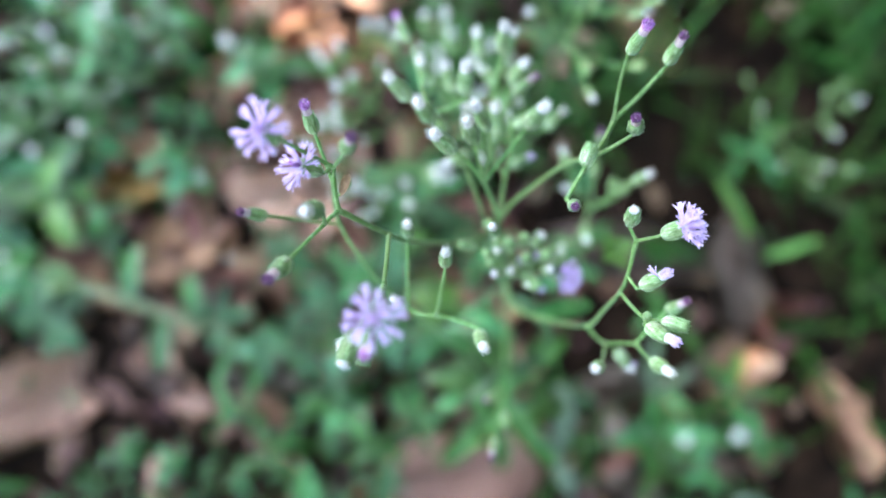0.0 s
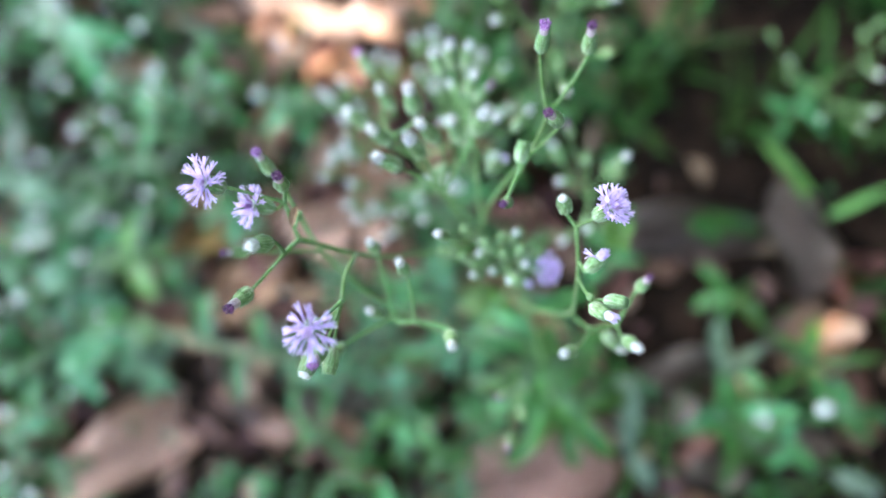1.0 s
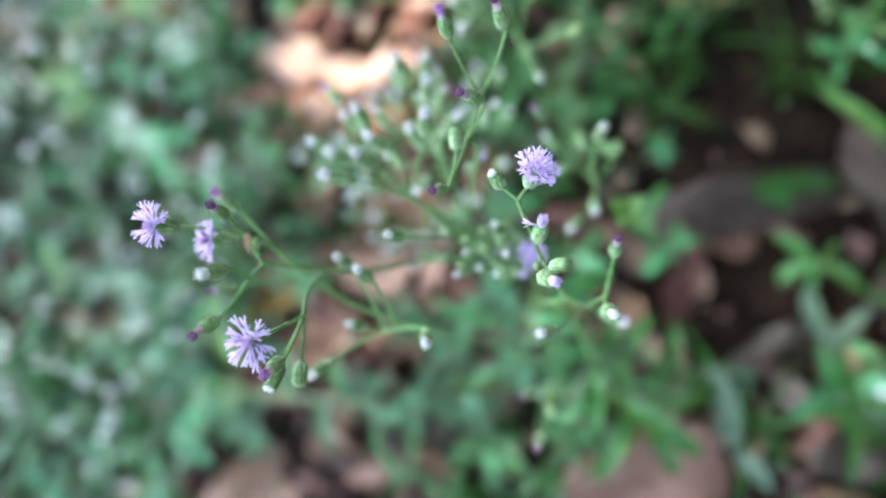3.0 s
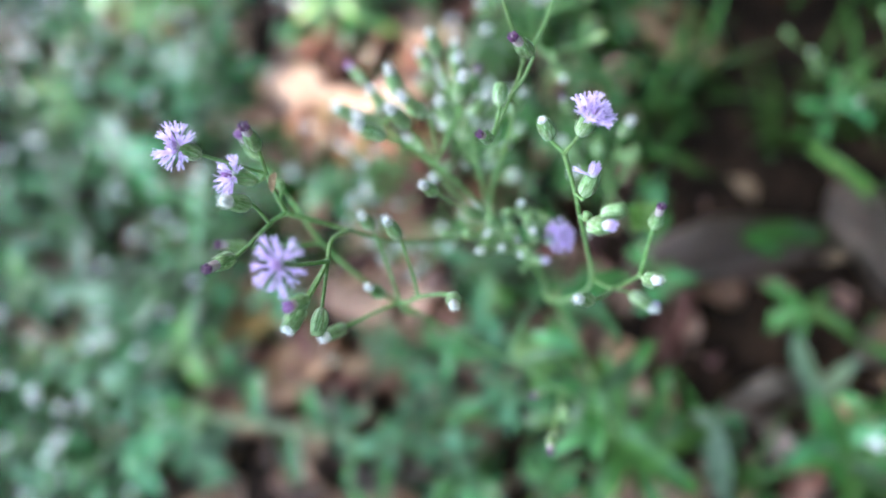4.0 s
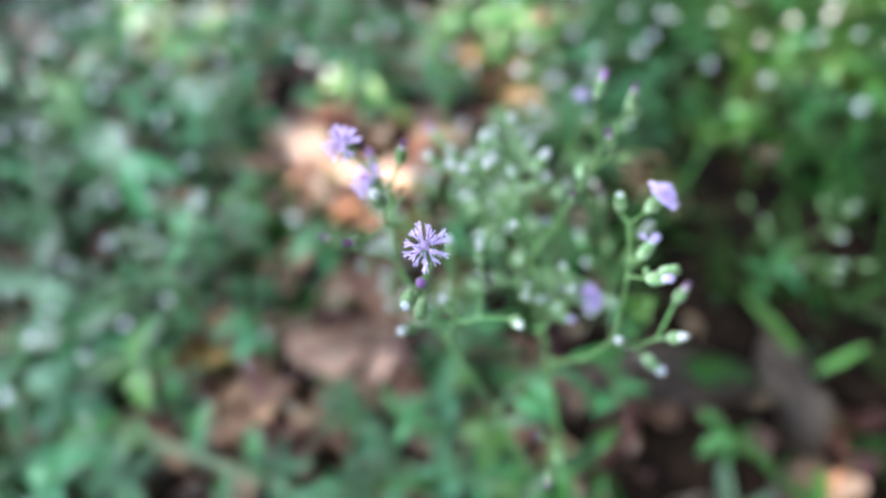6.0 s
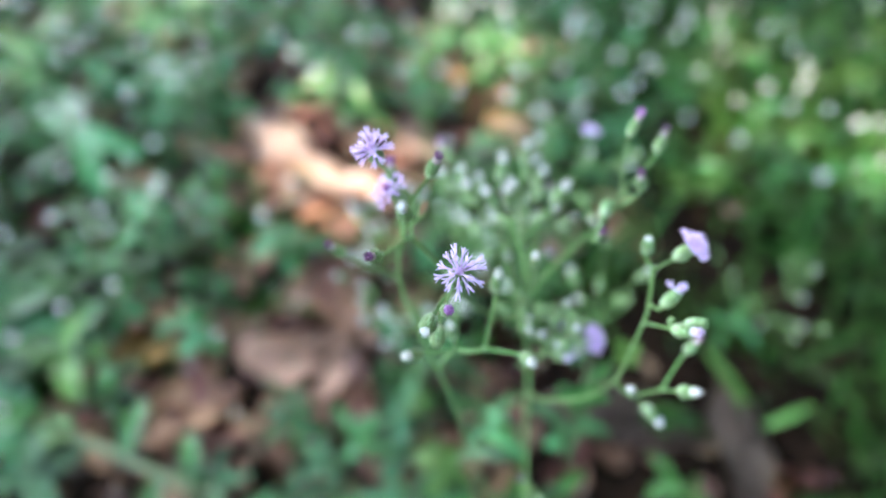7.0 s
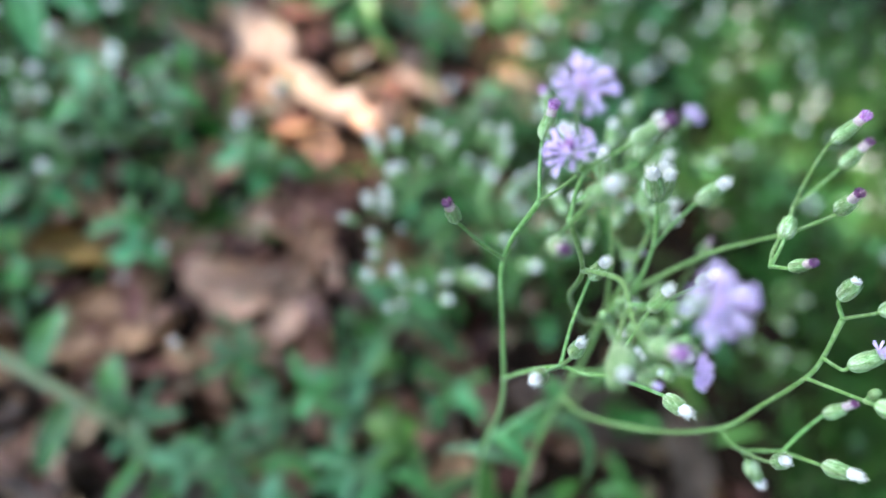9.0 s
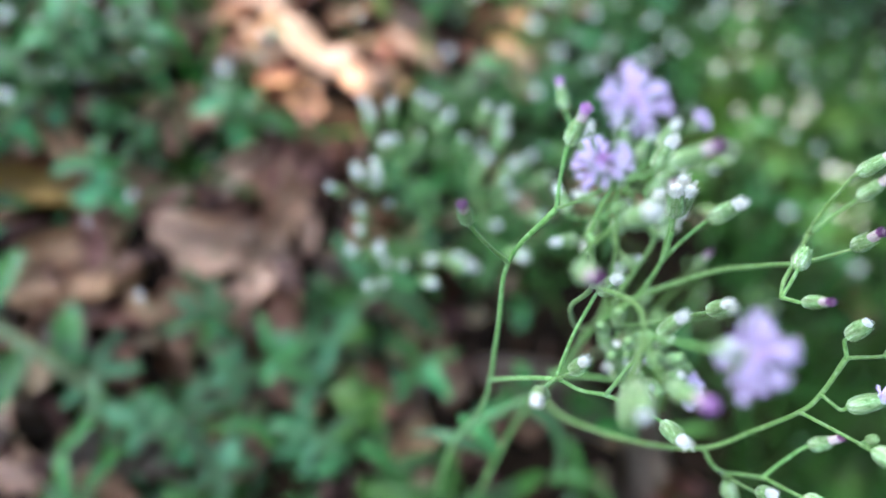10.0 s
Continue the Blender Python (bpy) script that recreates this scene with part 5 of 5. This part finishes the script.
# ---------------------------------------------------------------- its neighbours
def neighbour(base, node, spread, buds, seed, kinds, label, upright=0.3, size=1.05):
    """A smaller weed of the same sort: a stem to a node, and buds spread round it."""
    rng = random.Random(seed)
    root, o = plant_root("flowering_weed", base)
    tagged(root, label, "flowering plant")
    foot, knot = Vector(base), Vector(node)
    branch(root, o, [foot + Vector((0, 0, -6)), foot.lerp(knot, 0.35) + Vector((3, -2, 0)), foot.lerp(knot, 0.7), knot], 1.8, 1.1, "main_stem", STEM_DULL)
    for arm in range(3):
        a = arm * 2.09 + rng.uniform(-0.4, 0.4) + seed
        fork = knot + Vector((math.cos(a) * spread * 0.4, math.sin(a) * spread * 0.4, spread * rng.uniform(0.15, 0.4)))
        branch(root, o, [knot, knot.lerp(fork, 0.5) + Vector((0, 0, -1)), fork], 1.0, 0.8)
        for n in range(buds // 3):
            b = a + rng.uniform(-1.6, 1.6)
            r = spread * rng.uniform(0.2, 0.75)
            tip = fork + Vector((math.cos(b) * r, math.sin(b) * r, spread * rng.uniform(0.1, 0.5)))
            axis = (tip - fork).normalized() + Vector((0, 0, upright))
            stalked(root, o, fork, rng.choice(kinds), tip, tip - axis.normalized() * 6, size * rng.uniform(0.85, 1.15), 0.7, False)
    for n in range(6):
        bm = bmesh.new()
        blade(bm, rng.uniform(15, 27) * MM, rng.uniform(5, 9) * MM, fold=0.25, droop=0.9, belly=0.5, rows=8, cols=4, ripple=0.2, seed=n)
        at = foot.lerp(knot, 0.15 + 0.1 * n) * MM
        part("leaf", mesh_of("leaf", bm, LEAF_COOL), root, Matrix.Translation(at - o) @ pose(0, 0, 0, 0, 0, n * 137.5 + seed * 50) @ pose(0, 0, 0, 25, 0, 0))
    return root, o


PALE = ("white", "white", "seed", "early")
near_left, o1 = neighbour((-30, 70, 0), (-40, 62, 138), 46, 45, 3, ("white", "white", "white", "early"), "smaller neighbouring weed with white-tipped buds and seed heads", 1.3, 1.5)
for tip, base in (((-80.2, 42, 162.5), (-75, 44, 159)), ((-66.8, 50.5, 172), (-63, 52, 167)), ((-57.2, 49.6, 158.4), (-56, 52, 153))):
    stalked(near_left, o1, (-50, 58, 146), "white", tip, base, 1.05, 0.75)
behind, o2 = neighbour((20, 110, 0), (12, 84, 205), 26, 9, 5, ("white", "early", "closed"), "neighbouring weed with one lilac head and pale buds")
stalked(behind, o2, (12, 84, 208), "open", (13.5, 88.5, 236), (13, 87, 230), 0.8, 0.8)
beside, o3 = neighbour((70, 30, 0), (32, 30, 196), 20, 6, 7, ("white", "closed"), "neighbouring weed shoot with pale buds and fresh leaves")
for tip, base, kind in (((38.4, 33.5, 234.4), (36, 32, 229), "white"), ((29.7, 44.2, 204.4), (30, 40, 201), "closed"), ((20.4, 39.4, 242), (22, 38, 236), "purple")):
    stalked(beside, o3, (32, 30, 198), kind, tip, base, 0.95, 0.75)
for yaw, pitch, long, wide in ((-60, 40, 7, 5), (-150, 35, 7.5, 5), (60, 45, 6.5, 4.5), (150, 40, 7, 5), (10, 60, 6, 4)):
    bm = bmesh.new()
    blade(bm, long * MM, wide * MM, fold=0.2, droop=0.6, rows=8, cols=4, seed=long)
    part("leaf", mesh_of("leaf", bm, LEAF_FRESH), beside, Matrix.Translation(V(41, 17, 198 + long * 0.4) - o3) @ pose(0, 0, 0, 0, 0, yaw) @ pose(0, 0, 0, pitch, 0, 0))
branch(beside, o3, [(48, 30, 165), (44, 22, 186), (41, 17, 203)], 0.9, 0.7)
low_left, o4 = plant_root("flowering_weed", (-120, -52, 0))
tagged(low_left, "leaning weed stalk with a small green bud cluster", "flowering plant")
branch(low_left, o4, [(-120, -52, -4), (-150, -46, 30), (-190, -40, 44), (-222, -35, 50)], 7.5, 5.0, "main_stem", STEM_DULL)
for n in range(7):
    a = n * 2.4
    tip = (-228 + 8 * math.cos(a), -35 + 8 * math.sin(a), 57 + n % 3)
    stalked(low_left, o4, (-222, -35, 50), "closed", tip, (-222, -35, 50), 1.5, 1.6, False)
for n, (at, yaw) in enumerate((((-150, -46, 30), 30), ((-170, -43, 37), 190), ((-190, -40, 44), 10))):
    bm = bmesh.new()
    blade(bm, 0.036, 0.013, fold=0.3, droop=0.8, rows=8, cols=4, seed=n)
    part("leaf", mesh_of("leaf", bm, LEAF_COOL), low_left, Matrix.Translation(V(*at) - o4) @ pose(0, 0, 0, 0, 0, yaw) @ pose(0, 0, 0, 20, 0, 0))
neighbour((-260, 110, 0), (-255, 105, 60), 34, 12, 11, PALE, "low neighbouring weed with white-tipped buds")
neighbour((0, 330, 0), (0, 320, 70), 44, 12, 13, PALE, "low neighbouring weed with white-tipped buds")
neighbour((170, 140, 0), (165, 135, 70), 40, 12, 15, ("early", "closed", "closed", "white"), "low neighbouring weed with white-tipped buds")
